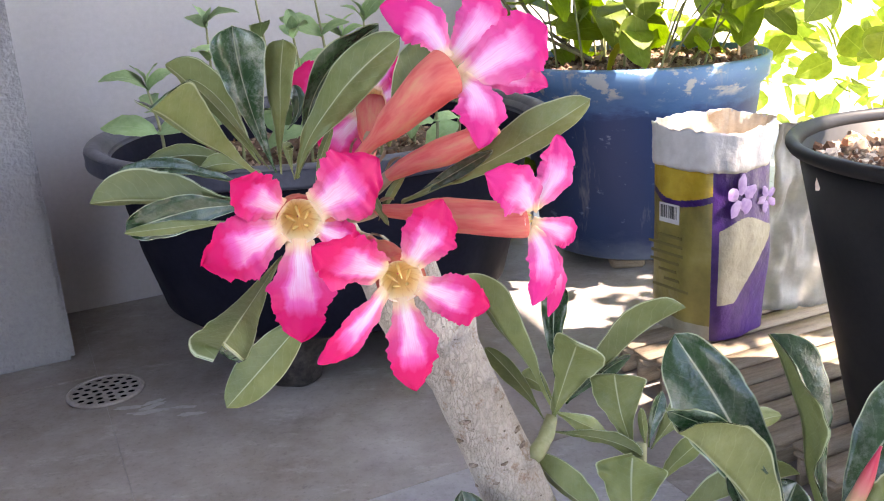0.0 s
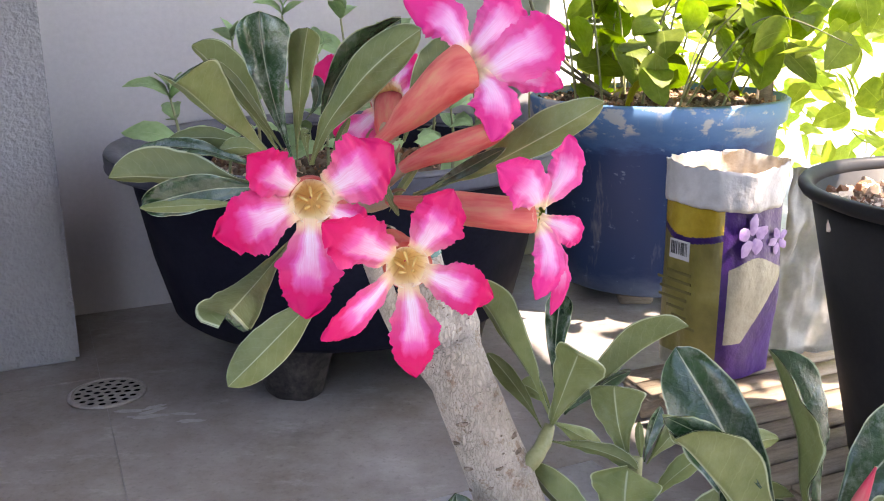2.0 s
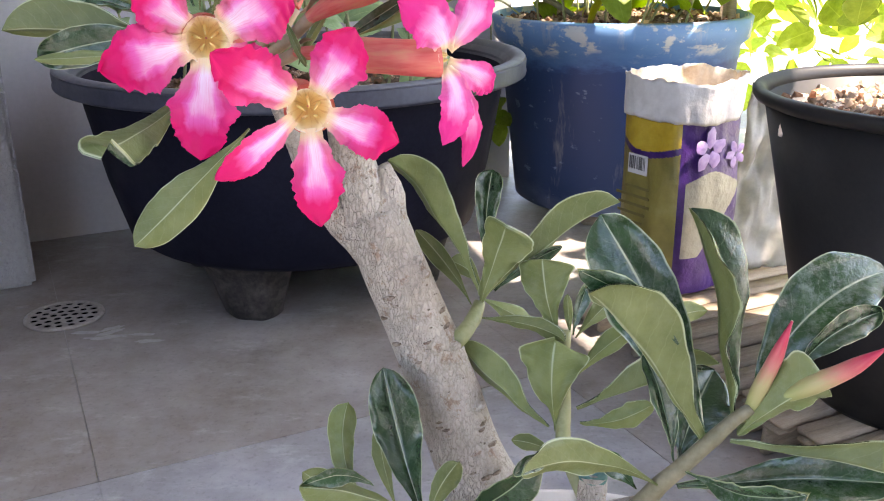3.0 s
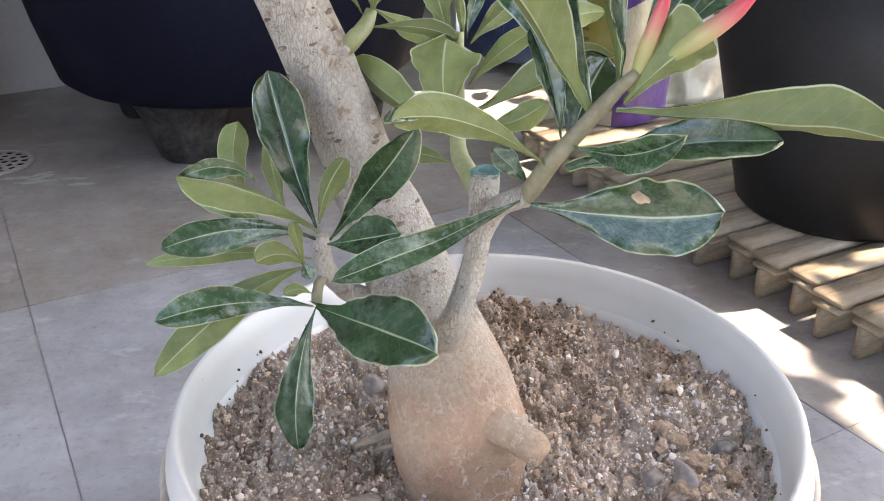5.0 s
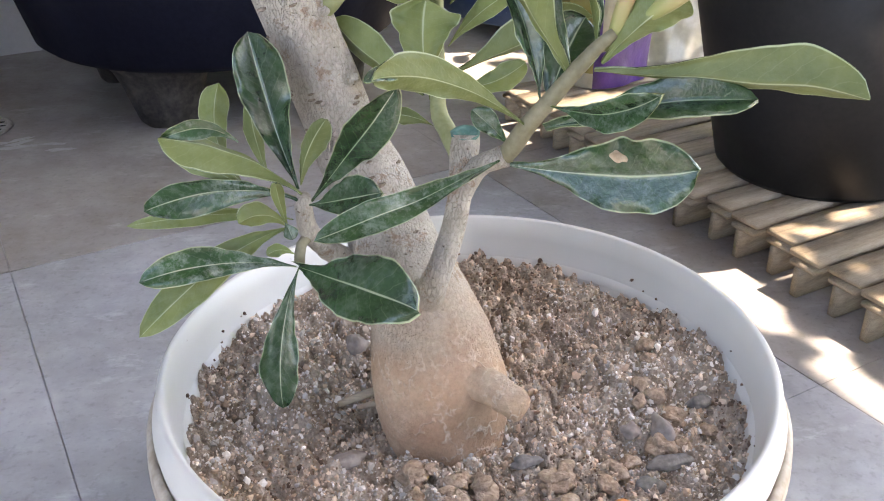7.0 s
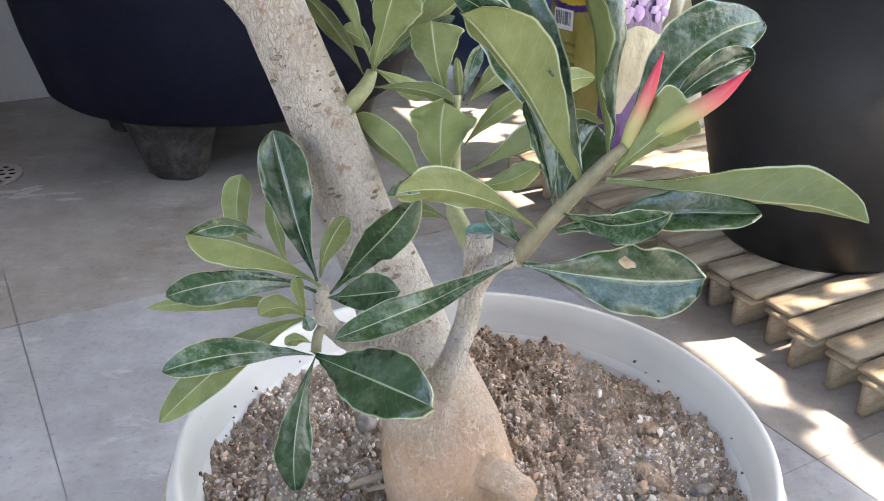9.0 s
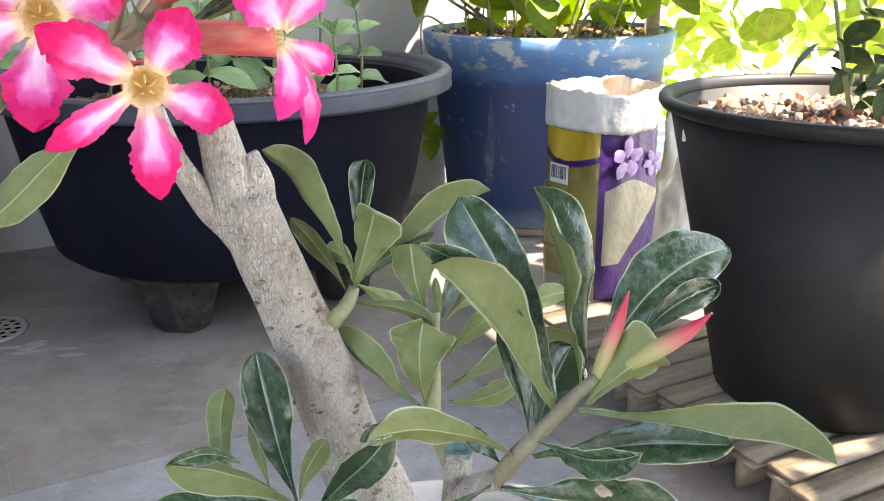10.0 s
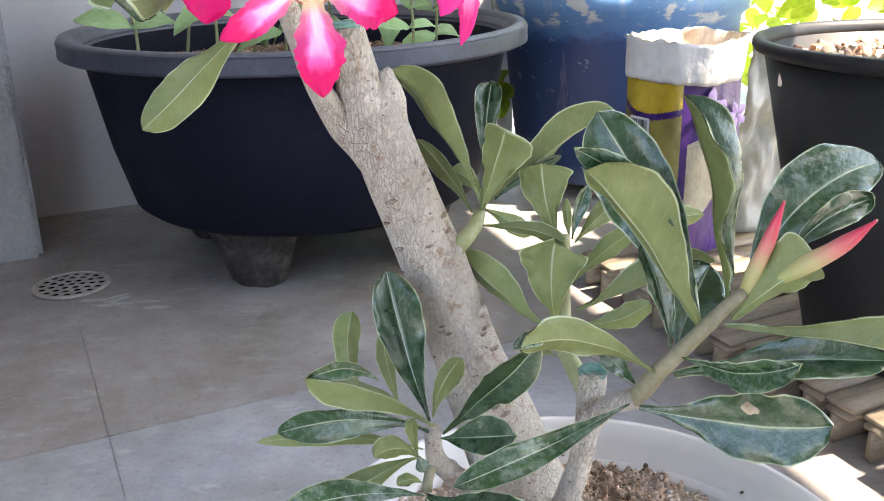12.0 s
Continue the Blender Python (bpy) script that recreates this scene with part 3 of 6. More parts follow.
def grain(name, colour, rough=0.9):
    m, t, b = mat(name, rough, 0, 0.25)
    isl = t.nodes.new("ShaderNodeNewGeometry")
    col = mix(t, 1.0, colour, ramp(t, isl.outputs["Random Per Island"], (0, grey(0.55)), (1, grey(1.42))), "MULTIPLY")
    t.links.new(col, b.inputs["Base Color"])
    bump(t, b, noise_tex(t, 400, 3), 0.5, 0.0008)
    return m


G = [grain("dark_crumb", (0.17, 0.112, 0.080)), grain("brown_crumb", (0.46, 0.325, 0.235)), grain("tan_grit", (0.57, 0.445, 0.345)), grain("grey_grit", (0.57, 0.52, 0.48)), grain("pale_grit", (0.66, 0.58, 0.51))]
GR = [grain("red_chip", (0.30, 0.15, 0.09)), grain("tan_chip", (0.46, 0.33, 0.24)), grain("dark_chip", (0.13, 0.075, 0.05))]


# ---- white pot with the desert rose ----
POT = Vector((0.122, 0.39, 0))


def white_plastic():
    m, t, b = mat("milky_plastic", 0.38, 0, 0.45)
    col = ramp(t, noise_tex(t, 5, 4, 0.6), (0.3, (0.50, 0.487, 0.460)), (0.6, (0.605, 0.590, 0.562)))
    spots = ramp(t, noise_tex(t, 210, 2, 0.5), (0.76, grey(0)), (0.8, grey(0.7)))
    t.links.new(mix(t, spots, col, (0.3, 0.22, 0.16)), b.inputs["Base Color"])
    b.inputs["Subsurface Weight"].default_value = 0.25
    b.inputs["Subsurface Radius"].default_value = (0.012, 0.012, 0.012)
    return m


M["grit"] = speckled("dry_grit", (0.12, 0.080, 0.056), (0.34, 0.255, 0.19), (0.58, 0.50, 0.43), 40, 420, 0.95, 0.2, 1.0, 0.003)
M["milky"] = white_plastic()
M["milky_dirty"] = speckled("soiled_milky_plastic", (0.17, 0.12, 0.08), (0.40, 0.34, 0.27), (0.62, 0.58, 0.53), 9, 120, 0.5, 0.4, 0.1, 0.0005)


def build_white_pot():
    pot = thing("flower_pot", "round milky white plastic pot with a rolled rim", "flower pot", POT)
    body = [(0.0, 0.004), (0.118, 0.0), (0.124, 0.006), (0.150, 0.150), (0.157, 0.176), (0.1715, 0.180), (0.1725, 0.188), (0.1695, 0.193), (0.1685, 0.2025), (0.1665, 0.205),
            (0.1640, 0.2035), (0.1620, 0.190), (0.1590, 0.178), (0.146, 0.150), (0.120, 0.012), (0.0, 0.010)]
    part("body", lathe(body, 128, 0.003), M["milky"], pot)
    band = [(0.170, 0.150), (0.1765, 0.155), (0.1775, 0.170), (0.1765, 0.1795), (0.1735, 0.1825), (0.170, 0.178), (0.166, 0.155)]
    part("rim_band", lathe(band, 128, 0.003, closed=True), M["milky_dirty"], pot, "soiled outer band under the rim")
    # crumbs of soil clinging to the inside of the wall
    rnd = random.Random(14)
    verts, faces = [], []
    for _ in range(90):
        z, a, s = 0.166 + 0.017 * rnd.random() ** 2, rnd.uniform(0, 2 * math.pi), rnd.uniform(0.0005, 0.0016)
        r = 0.1530 + (z - 0.166) * (0.42 if z < 0.178 else 0.30)
        i0 = len(verts)
        for v in CRUMB_V:
            verts.append(Vector((r * math.cos(a), r * math.sin(a), z)) + v * s * rnd.uniform(0.5, 1.2))
        faces += [[i0 + k for k in f] for f in CRUMB_F]
    me = bpy.data.meshes.new("clinging_soil")
    me.from_pydata(verts, [], faces)
    me.materials.append(G[0])
    part("clinging_soil", me, None, pot, "dark crumbs stuck to the inner wall")["kind"] = "stuff"
    return pot


build_white_pot()
planter_soil("potting_soil", (POT.x, POT.y), 0.158, 0.171, M["grit"], "dry gritty potting soil with grey and tan crumbs", 32000, G, 3, -0.003, (0.0012, 0.0038), 170, 560)


def build_adenium():
    plant = thing("desert_rose_plant", "desert rose with a swollen pale trunk and bright pink flowers", "plant")
    axis = [((0.1133, 0.3664, 0.138), 0.0262), ((0.1090, 0.3668, 0.158), 0.0330), ((0.1070, 0.3698, 0.186), 0.0380), ((0.1037, 0.3734, 0.208), 0.0346),
            ((0.0974, 0.3819, 0.231), 0.0290), ((0.0851, 0.3970, 0.260), 0.0242), ((0.0724, 0.4122, 0.292), 0.0214), ((0.0565, 0.4234, 0.330), 0.0188),
            ((0.0415, 0.4277, 0.374), 0.0176), ((0.0292, 0.4282, 0.408), 0.0168), ((0.0188, 0.4270, 0.436), 0.0160), ((0.0130, 0.4258, 0.455), 0.0150)]
    bm = tube([p for p, r in axis], [r for p, r in axis], 48, None, 0.07, 45)
    tube([(0.0110, 0.4265, 0.444), (0.0096, 0.4260, 0.4562), (0.0049, 0.4240, 0.4819), (0.0022, 0.4210, 0.5005)], [0.0148, 0.0135, 0.0102, 0.0090], 24, bm, 0.1, 60)
    tube([(0.0190, 0.4270, 0.446), (0.0205, 0.4260, 0.4630), (0.0200, 0.4250, 0.4735), (0.0185, 0.4248, 0.4775)], [0.0120, 0.0078, 0.0050, 0.0038], 18, bm, 0.30, 160)
    tube([(0.0130, 0.4275, 0.434), (0.0022, 0.4255, 0.4450), (-0.0066, 0.4190, 0.4590), (-0.0144, 0.4090, 0.4790), (-0.0190, 0.3950, 0.5040), (-0.0250, 0.3720, 0.5330)], [0.0115, 0.0092, 0.0068, 0.0054, 0.0052, 0.0050], 20, bm, 0.12, 60)
    for f in bm.faces:
        f.smooth = True
    part("trunk", bm, M["bark"], plant, "pale grey bark, swollen buff foot")
    part("cut_stub", tube([(0.1224, 0.3500, 0.2092), (0.1291, 0.3410, 0.2105), (0.1363, 0.3340, 0.2089), (0.1419, 0.3290, 0.2075), (0.1450, 0.3265, 0.2068)], [0.0112, 0.0094, 0.0085, 0.0082, 0.0064], 24, None, 0.22, 170), M["bark"], plant)
    part("branch", tube([(0.0975, 0.3760, 0.238), (0.0998, 0.3655, 0.2500), (0.1023, 0.3600, 0.2605), (0.1072, 0.3590, 0.2753), (0.1125, 0.3620, 0.2906), (0.1158, 0.3650, 0.3041), (0.1179, 0.3700, 0.3181), (0.1196, 0.3735, 0.3290), (0.1200, 0.3750, 0.3345)],
                        [0.0090, 0.0083, 0.0073, 0.0062, 0.0059, 0.0059, 0.0065, 0.0070, 0.0066], 26, None, 0.12, 110), M["bark"], plant)
    part("branch", tube([(0.1145, 0.3650, 0.2990), (0.1185, 0.3660, 0.3110), (0.1252, 0.3625, 0.3226), (0.1310, 0.3585, 0.3275), (0.1375, 0.3550, 0.3310)], [0.0058, 0.0056, 0.0052, 0.0052, 0.0056], 18, None, 0.16, 120), M["bark"], plant)
    part("branch", tube([(0.1350, 0.3560, 0.3295), (0.1400, 0.3520, 0.3370), (0.1455, 0.3485, 0.3480), (0.1540, 0.3450, 0.3600), (0.1630, 0.3425, 0.3720), (0.1710, 0.3420, 0.3820), (0.1800, 0.3420, 0.3900)], [0.0043, 0.0044, 0.0040, 0.0038, 0.0035, 0.0031, 0.0025], 18, None, 0.14, 110), M["stem"], plant)
    part("branch", tube([(0.1185, 0.3750, 0.3200), (0.1130, 0.3880, 0.3300), (0.1090, 0.3980, 0.3360), (0.1085, 0.4040, 0.345), (0.109, 0.410, 0.360), (0.109, 0.416, 0.378), (0.110, 0.420, 0.392)], [0.0050, 0.0048, 0.0044, 0.0040, 0.0038, 0.0034, 0.003], 12, None, 0.12, 80), M["shoot"], plant)
    part("branch", tube([(0.0480, 0.4240, 0.3800), (0.0575, 0.4240, 0.3875), (0.0612, 0.4300, 0.3904), (0.0648, 0.4370, 0.3937), (0.0674, 0.4410, 0.3994)], [0.0050, 0.0045, 0.0042, 0.0038, 0.0030], 14, None, 0.30, 160), M["shoot"], plant)
    part("branch", tube([(0.0700, 0.3960, 0.2520), (0.0590, 0.3905, 0.2610), (0.0500, 0.3860, 0.2695), (0.0423, 0.3800, 0.2815), (0.0396, 0.3750, 0.2951), (0.0406, 0.3722, 0.3070)], [0.0070, 0.0064, 0.0060, 0.0056, 0.0046, 0.0034], 16, None, 0.25, 130), M["bark"], plant)
    part("branch", tube([(0.0420, 0.3790, 0.2830), (0.0375, 0.3720, 0.2800), (0.0365, 0.3655, 0.2735)], [0.0034, 0.0028, 0.0026], 10, None, 0.2, 130), M["stem"], plant)
    seal = lathe([(0.0, -0.0016), (0.0020, -0.0014), (0.0028, 0.0008), (0.0060, 0.0010), (0.0072, 0.0002), (0.0069, -0.0016)], 30, 0.10)
    seal.transform(Matrix.Translation((0.1200, 0.3752, 0.3352)) @ Matrix.Rotation(radians(8), 4, "X"))
    part("wound_seal", seal, speckled("green_sealant", (0.04, 0.12, 0.10), (0.08, 0.20, 0.17), (0.16, 0.31, 0.27), 120, 400, 0.7), plant, "dark green sealant on the cut")
    seal2 = lathe([(0.0, -0.0010), (0.0030, -0.0008), (0.0045, 0.0009), (0.0080, 0.0007), (0.0094, -0.0003), (0.0090, -0.0014)], 18, 0.08)
    seal2.transform(Matrix.Translation((0.0022, 0.421, 0.5010)))
    part("wound_seal", seal2, bpy.data.materials["green_sealant"], plant, "dark green sealant on the cut")
    scar_mat = speckled("dark_leaf_scar", (0.07, 0.05, 0.035), (0.18, 0.135, 0.10), (0.46, 0.40, 0.34), 320, 700, 0.85, 0.2, 0.8, 0.001)
    stem = [(Vector(p), r) for p, r in axis[5:11]]
    rnd = random.Random(8)
    for n in range(30):
        i = rnd.choice((0, 1, 1, 2, 2, 3, 3, 4))
        u, a = rnd.random(), rnd.uniform(-1.3, 1.3)
        p, r = stem[i][0].lerp(stem[i + 1][0], u), stem[i][1] * (1 - u) + stem[i + 1][1] * u
        along = (stem[i + 1][0] - stem[i][0]).normalized()
        out = Vector((math.sin(a), -math.cos(a), 0))
        out = (out - along * out.dot(along)).normalized()
        across = along.cross(out)
        s = rnd.uniform(0.0009, 0.0021)
        ridge = tube([p + out * (r * 0.985) - across * s * 1.6, p + out * (r * 1.005 + s * 0.12), p + out * (r * 0.985) + across * s * 1.6], [s * 0.35, s * 0.7, s * 0.3], 8, None, 0.5, 900)
        part("leaf_scar", ridge, scar_mat, plant)
    for n, (x, z) in enumerate(((0.0315, 0.4235), (0.0560, 0.3840), (0.0395, 0.4310), (0.0640, 0.3510))):
        i = min(range(len(stem) - 1), key=lambda k: abs((stem[k][0].z + stem[k + 1][0].z) / 2 - z))
        c = stem[i][0].lerp(stem[i + 1][0], (z - stem[i][0].z) / (stem[i + 1][0].z - stem[i][0].z))
        knob = tube([(c.x + stem[i][1] * 0.80, c.y - stem[i][1] * 0.5, z), (c.x + stem[i][1] * 0.96, c.y - stem[i][1] * 0.6, z + 0.001), (c.x + stem[i][1] * 1.05, c.y - stem[i][1] * 0.66, z + 0.0015)], [0.0032, 0.0024, 0.0010], 12, None, 0.3, 300)
        part("bark_knob", knob, M["bark"], plant)
    count = [0]

    def leaf(base, mid, tip, width, normal, fold, shape="leaf"):
        count[0] += 1
        part("leaf", blade(base, mid, tip, width * (1.0 if fold > 40 else 1.08 / math.cos(radians(fold) * 0.8)), normal, fold + (0 if fold > 40 else 8), shape, 0.0005, 0.09 if fold > 40 else 0.22, 34, 14, count[0] * 1.37), [M["leaf_top"], M["leaf_under"]], plant)

    # crown leaves round the flowers
    leaf((-0.0450, 0.3500, 0.5586), (-0.0520, 0.3475, 0.5889), (-0.0535, 0.3450, 0.6146), 0.0177, (0.247, -0.968, -0.049), 34, "wedge")
    leaf((-0.0512, 0.3500, 0.5577), (-0.0648, 0.3275, 0.5764), (-0.0744, 0.3050, 0.5940), 0.0241, (-0.128, 0.662, 0.738), 44, "wedge")
    leaf((-0.0528, 0.3600, 0.5605), (-0.0672, 0.3550, 0.5841), (-0.0806, 0.3500, 0.6029), 0.0216, (0.234, 0.901, 0.366), 44)
    leaf((-0.0478, 0.3520, 0.5597), (-0.0603, 0.3435, 0.5827), (-0.0701, 0.3350, 0.5978), 0.0054, (-0.430, 0.891, 0.146), 20, "lance")
    leaf((-0.0443, 0.3560, 0.5568), (-0.0412, 0.3530, 0.5842), (-0.0365, 0.3500, 0.6087), 0.0107, (-0.319, 0.935, 0.155), 20, "wedge")
    leaf((-0.0370, 0.3500, 0.5559), (-0.0210, 0.3410, 0.5837), (0.0081, 0.3320, 0.6085), 0.0162, (0.310, 0.949, 0.059), 20)
    leaf((-0.0335, 0.3580, 0.5642), (-0.0254, 0.3515, 0.5909), (-0.0005, 0.3450, 0.6108), 0.0157, (0.271, -0.860, -0.432), 24)
    leaf((-0.0026, 0.3750, 0.5612), (0.0080, 0.3850, 0.5845), (0.0235, 0.3950, 0.6010), 0.0195, (-0.185, 0.921, -0.341), 14)
    leaf((-0.0577, 0.3500, 0.5482), (-0.0887, 0.3525, 0.5499), (-0.1200, 0.3550, 0.5513), 0.0239, (0.094, 0.884, 0.457), 46)
    leaf((-0.0584, 0.3560, 0.5522), (-0.0823, 0.3590, 0.5598), (-0.1113, 0.3620, 0.5610), 0.0080, (0.070, -0.576, 0.814), 20)
    leaf((-0.0592, 0.3650, 0.5575), (-0.0797, 0.3685, 0.5639), (-0.1015, 0.3720, 0.5610), 0.0105, (0.140, 0.963, -0.229), 18)
    leaf((-0.0585, 0.3620, 0.5581), (-0.0671, 0.3620, 0.5610), (-0.0769, 0.3620, 0.5593), 0.0076, (-0.013, 0.978, -0.209), 18, "lance")
    leaf((-0.0517, 0.3520, 0.5459), (-0.0782, 0.3485, 0.5462), (-0.1053, 0.3450, 0.5398), 0.0149, (0.134, -0.990, -0.043), 14)
    leaf((-0.0622, 0.3480, 0.5408), (-0.0837, 0.3455, 0.5406), (-0.1048, 0.3430, 0.5399), 0.0052, (-0.108, 0.963, -0.248), 14, "lance")
    leaf((-0.0437, 0.3350, 0.5293), (-0.0490, 0.2955, 0.5242), (-0.0503, 0.2560, 0.5243), 0.0161, (-0.464, 0.095, -0.881), 16, "wedge")
    leaf((-0.0274, 0.3500, 0.5115), (-0.0492, 0.3410, 0.4905), (-0.0718, 0.3320, 0.4691), 0.0171, (-0.030, 0.931, -0.363), 14)
    leaf((0.0017, 0.3600, 0.5414), (0.0410, 0.3485, 0.5604), (0.0745, 0.3370, 0.5822), 0.0142, (0.208, 0.963, 0.172), 20)
    leaf((0.0038, 0.3620, 0.5408), (0.0222, 0.3535, 0.5527), (0.0381, 0.3450, 0.5628), 0.0057, (-0.430, -0.902, -0.027), 20, "lance")
    leaf((-0.0387, 0.3520, 0.5551), (-0.0395, 0.3510, 0.5660), (-0.0391, 0.3500, 0.5680), 0.0043, (-0.201, 0.969, 0.144), 20)
    leaf((-0.0433, 0.3750, 0.5708), (-0.0380, 0.3765, 0.5794), (-0.0395, 0.3780, 0.5884), 0.0060, (0.164, -0.978, 0.131), 25)
    leaf((-0.0129, 0.3560, 0.5566), (-0.0085, 0.3505, 0.5463), (-0.0029, 0.3450, 0.5361), 0.0031, (0.012, 0.883, -0.468), 20, "lance")
    leaf((-0.0314, 0.3580, 0.5528), (-0.0281, 0.3615, 0.5632), (-0.0235, 0.3650, 0.5724), 0.0036, (-0.176, 0.947, -0.267), 20, "lance")
    leaf((-0.0075, 0.3550, 0.5359), (-0.0026, 0.3535, 0.5452), (0.0054, 0.3520, 0.5563), 0.0035, (0.124, 0.990, 0.067), 20, "lance")
    # shoot on the trunk
    leaf((0.0662, 0.4400, 0.4060), (0.0455, 0.4500, 0.4441), (0.0215, 0.4600, 0.4732), 0.0276, (0.607, 0.776, 0.173), 46)
    leaf((0.0628, 0.4400, 0.3979), (0.0507, 0.4450, 0.4175), (0.0336, 0.4500, 0.4364), 0.0103, (-0.144, 0.926, -0.349), 24)
    leaf((0.0718, 0.4500, 0.4100), (0.0711, 0.4600, 0.4359), (0.0747, 0.4700, 0.4639), 0.0135, (-0.242, -0.905, 0.349), 34, "wedge")
    leaf((0.0670, 0.4400, 0.3959), (0.0741, 0.4350, 0.4234), (0.0802, 0.4300, 0.4447), 0.0260, (0.457, 0.888, 0.058), 18, "wedge")
    leaf((0.0701, 0.4400, 0.4028), (0.1046, 0.4550, 0.4264), (0.1421, 0.4700, 0.4471), 0.0270, (-0.488, 0.845, 0.221), 46)
    leaf((0.0746, 0.4440, 0.4047), (0.0938, 0.4495, 0.4176), (0.1120, 0.4550, 0.4247), 0.0085, (0.330, -0.939, -0.101), 24, "lance")
    leaf((0.0685, 0.4460, 0.4049), (0.0613, 0.4480, 0.4146), (0.0517, 0.4500, 0.4193), 0.0110, (0.012, 0.967, -0.255), 20)
    leaf((0.0657, 0.4370, 0.3918), (0.0894, 0.4235, 0.3942), (0.1096, 0.4100, 0.3913), 0.0094, (0.524, 0.852, -0.011), 20)
    leaf((0.0672, 0.4450, 0.4001), (0.0821, 0.4465, 0.3916), (0.0962, 0.4480, 0.3826), 0.0105, (-0.198, 0.967, -0.162), 20)
    # middle shoot behind the cut stub
    leaf((0.1054, 0.4050, 0.3432), (0.1014, 0.4000, 0.3716), (0.1041, 0.4100, 0.3902), 0.0320, (0.277, 0.956, -0.094), 22, "wedge")
    leaf((0.1066, 0.4180, 0.3880), (0.1003, 0.4230, 0.4095), (0.0987, 0.4280, 0.4277), 0.0268, (0.262, 0.947, -0.187), 20, "wedge")
    leaf((0.1127, 0.4200, 0.3890), (0.1116, 0.4210, 0.3992), (0.1106, 0.4220, 0.4111), 0.0047, (0.110, 0.991, -0.079), 25, "lance")
    leaf((0.1141, 0.4220, 0.3883), (0.1179, 0.4270, 0.4027), (0.1236, 0.4320, 0.4146), 0.0077, (0.220, -0.936, 0.276), 28, "lance")
    leaf((0.1164, 0.4250, 0.3853), (0.1301, 0.4350, 0.3959), (0.1465, 0.4450, 0.4052), 0.0120, (-0.167, 0.810, -0.562), 20)
    leaf((0.1013, 0.4050, 0.3446), (0.0782, 0.4225, 0.3569), (0.0564, 0.4400, 0.3760), 0.0242, (0.617, 0.787, 0.005), 44)
    leaf((0.1151, 0.4050, 0.3555), (0.1474, 0.4025, 0.3690), (0.1824, 0.4000, 0.3849), 0.0285, (-0.094, 0.924, 0.372), 46)
    leaf((0.1146, 0.4150, 0.3663), (0.1301, 0.4225, 0.3798), (0.1505, 0.4300, 0.3910), 0.0113, (-0.089, 0.904, -0.418), 20)
    leaf((0.1164, 0.4000, 0.3502), (0.1349, 0.3975, 0.3528), (0.1507, 0.3950, 0.3634), 0.0132, (0.166, 0.985, -0.056), 20)
    leaf((0.1057, 0.4050, 0.3286), (0.0953, 0.4085, 0.3323), (0.0831, 0.4120, 0.3330), 0.0086, (0.194, 0.890, -0.413), 20)
    leaf((0.1479, 0.4100, 0.3858), (0.1641, 0.4200, 0.3970), (0.1835, 0.4300, 0.3979), 0.0116, (-0.312, 0.833, -0.457), 18)
    leaf((0.1401, 0.3720, 0.3294), (0.1322, 0.3750, 0.3376), (0.1230, 0.3780, 0.3457), 0.0112, (0.089, -0.901, 0.424), 24)
    # branch with the red-tipped buds
    leaf((0.1638, 0.3450, 0.3692), (0.1345, 0.3355, 0.4142), (0.1064, 0.3260, 0.4535), 0.0421, (0.468, 0.739, 0.485), 46)
    leaf((0.1447, 0.3360, 0.4234), (0.1255, 0.3340, 0.4439), (0.1008, 0.3260, 0.4592), 0.0130, (-0.031, -0.952, -0.304), 10, "lance")
    leaf((0.1633, 0.3520, 0.3739), (0.1452, 0.3750, 0.4188), (0.1201, 0.3980, 0.4601), 0.0350, (-0.429, -0.869, 0.249), 14, "broad")
    leaf((0.1742, 0.3470, 0.3798), (0.1653, 0.3545, 0.4286), (0.1551, 0.3620, 0.4742), 0.0371, (0.828, -0.504, 0.247), 46)
    leaf((0.1826, 0.3500, 0.3860), (0.2092, 0.3660, 0.4216), (0.2511, 0.3820, 0.4385), 0.0316, (-0.167, -0.730, 0.663), 16, "broad")
    leaf((0.1959, 0.3450, 0.4012), (0.2138, 0.3535, 0.4175), (0.2394, 0.3620, 0.4256), 0.0139, (0.119, -0.902, 0.415), 30)
    leaf((0.1754, 0.3420, 0.3770), (0.1896, 0.3360, 0.3948), (0.2050, 0.3300, 0.4087), 0.0243, (0.312, 0.948, 0.068), 26, "wedge")
    leaf((0.1718, 0.3400, 0.3745), (0.2234, 0.3145, 0.3759), (0.2675, 0.2890, 0.3784), 0.0316, (0.411, 0.805, 0.428), 46)
    leaf((0.1536, 0.3500, 0.3455), (0.1930, 0.3340, 0.3587), (0.2359, 0.3180, 0.3682), 0.0214, (-0.420, -0.592, 0.688), 34)
    leaf((0.1544, 0.3420, 0.3589), (0.1735, 0.3190, 0.3628), (0.1879, 0.2960, 0.3771), 0.0142, (-0.760, -0.624, -0.178), 34, "broad")
    leaf((0.1384, 0.3520, 0.3276), (0.1815, 0.3350, 0.3276), (0.2150, 0.3180, 0.3356), 0.0340, (-0.415, -0.892, 0.179), 16, "broad")
    leaf((0.1350, 0.3520, 0.3305), (0.0936, 0.3310, 0.3207), (0.0503, 0.3100, 0.3142), 0.0148, (0.199, -0.676, 0.710), 20)
    leaf((0.1450, 0.3470, 0.3475), (0.1101, 0.3235, 0.3756), (0.0763, 0.3000, 0.3866), 0.0159, (-0.548, 0.835, 0.040), 18)
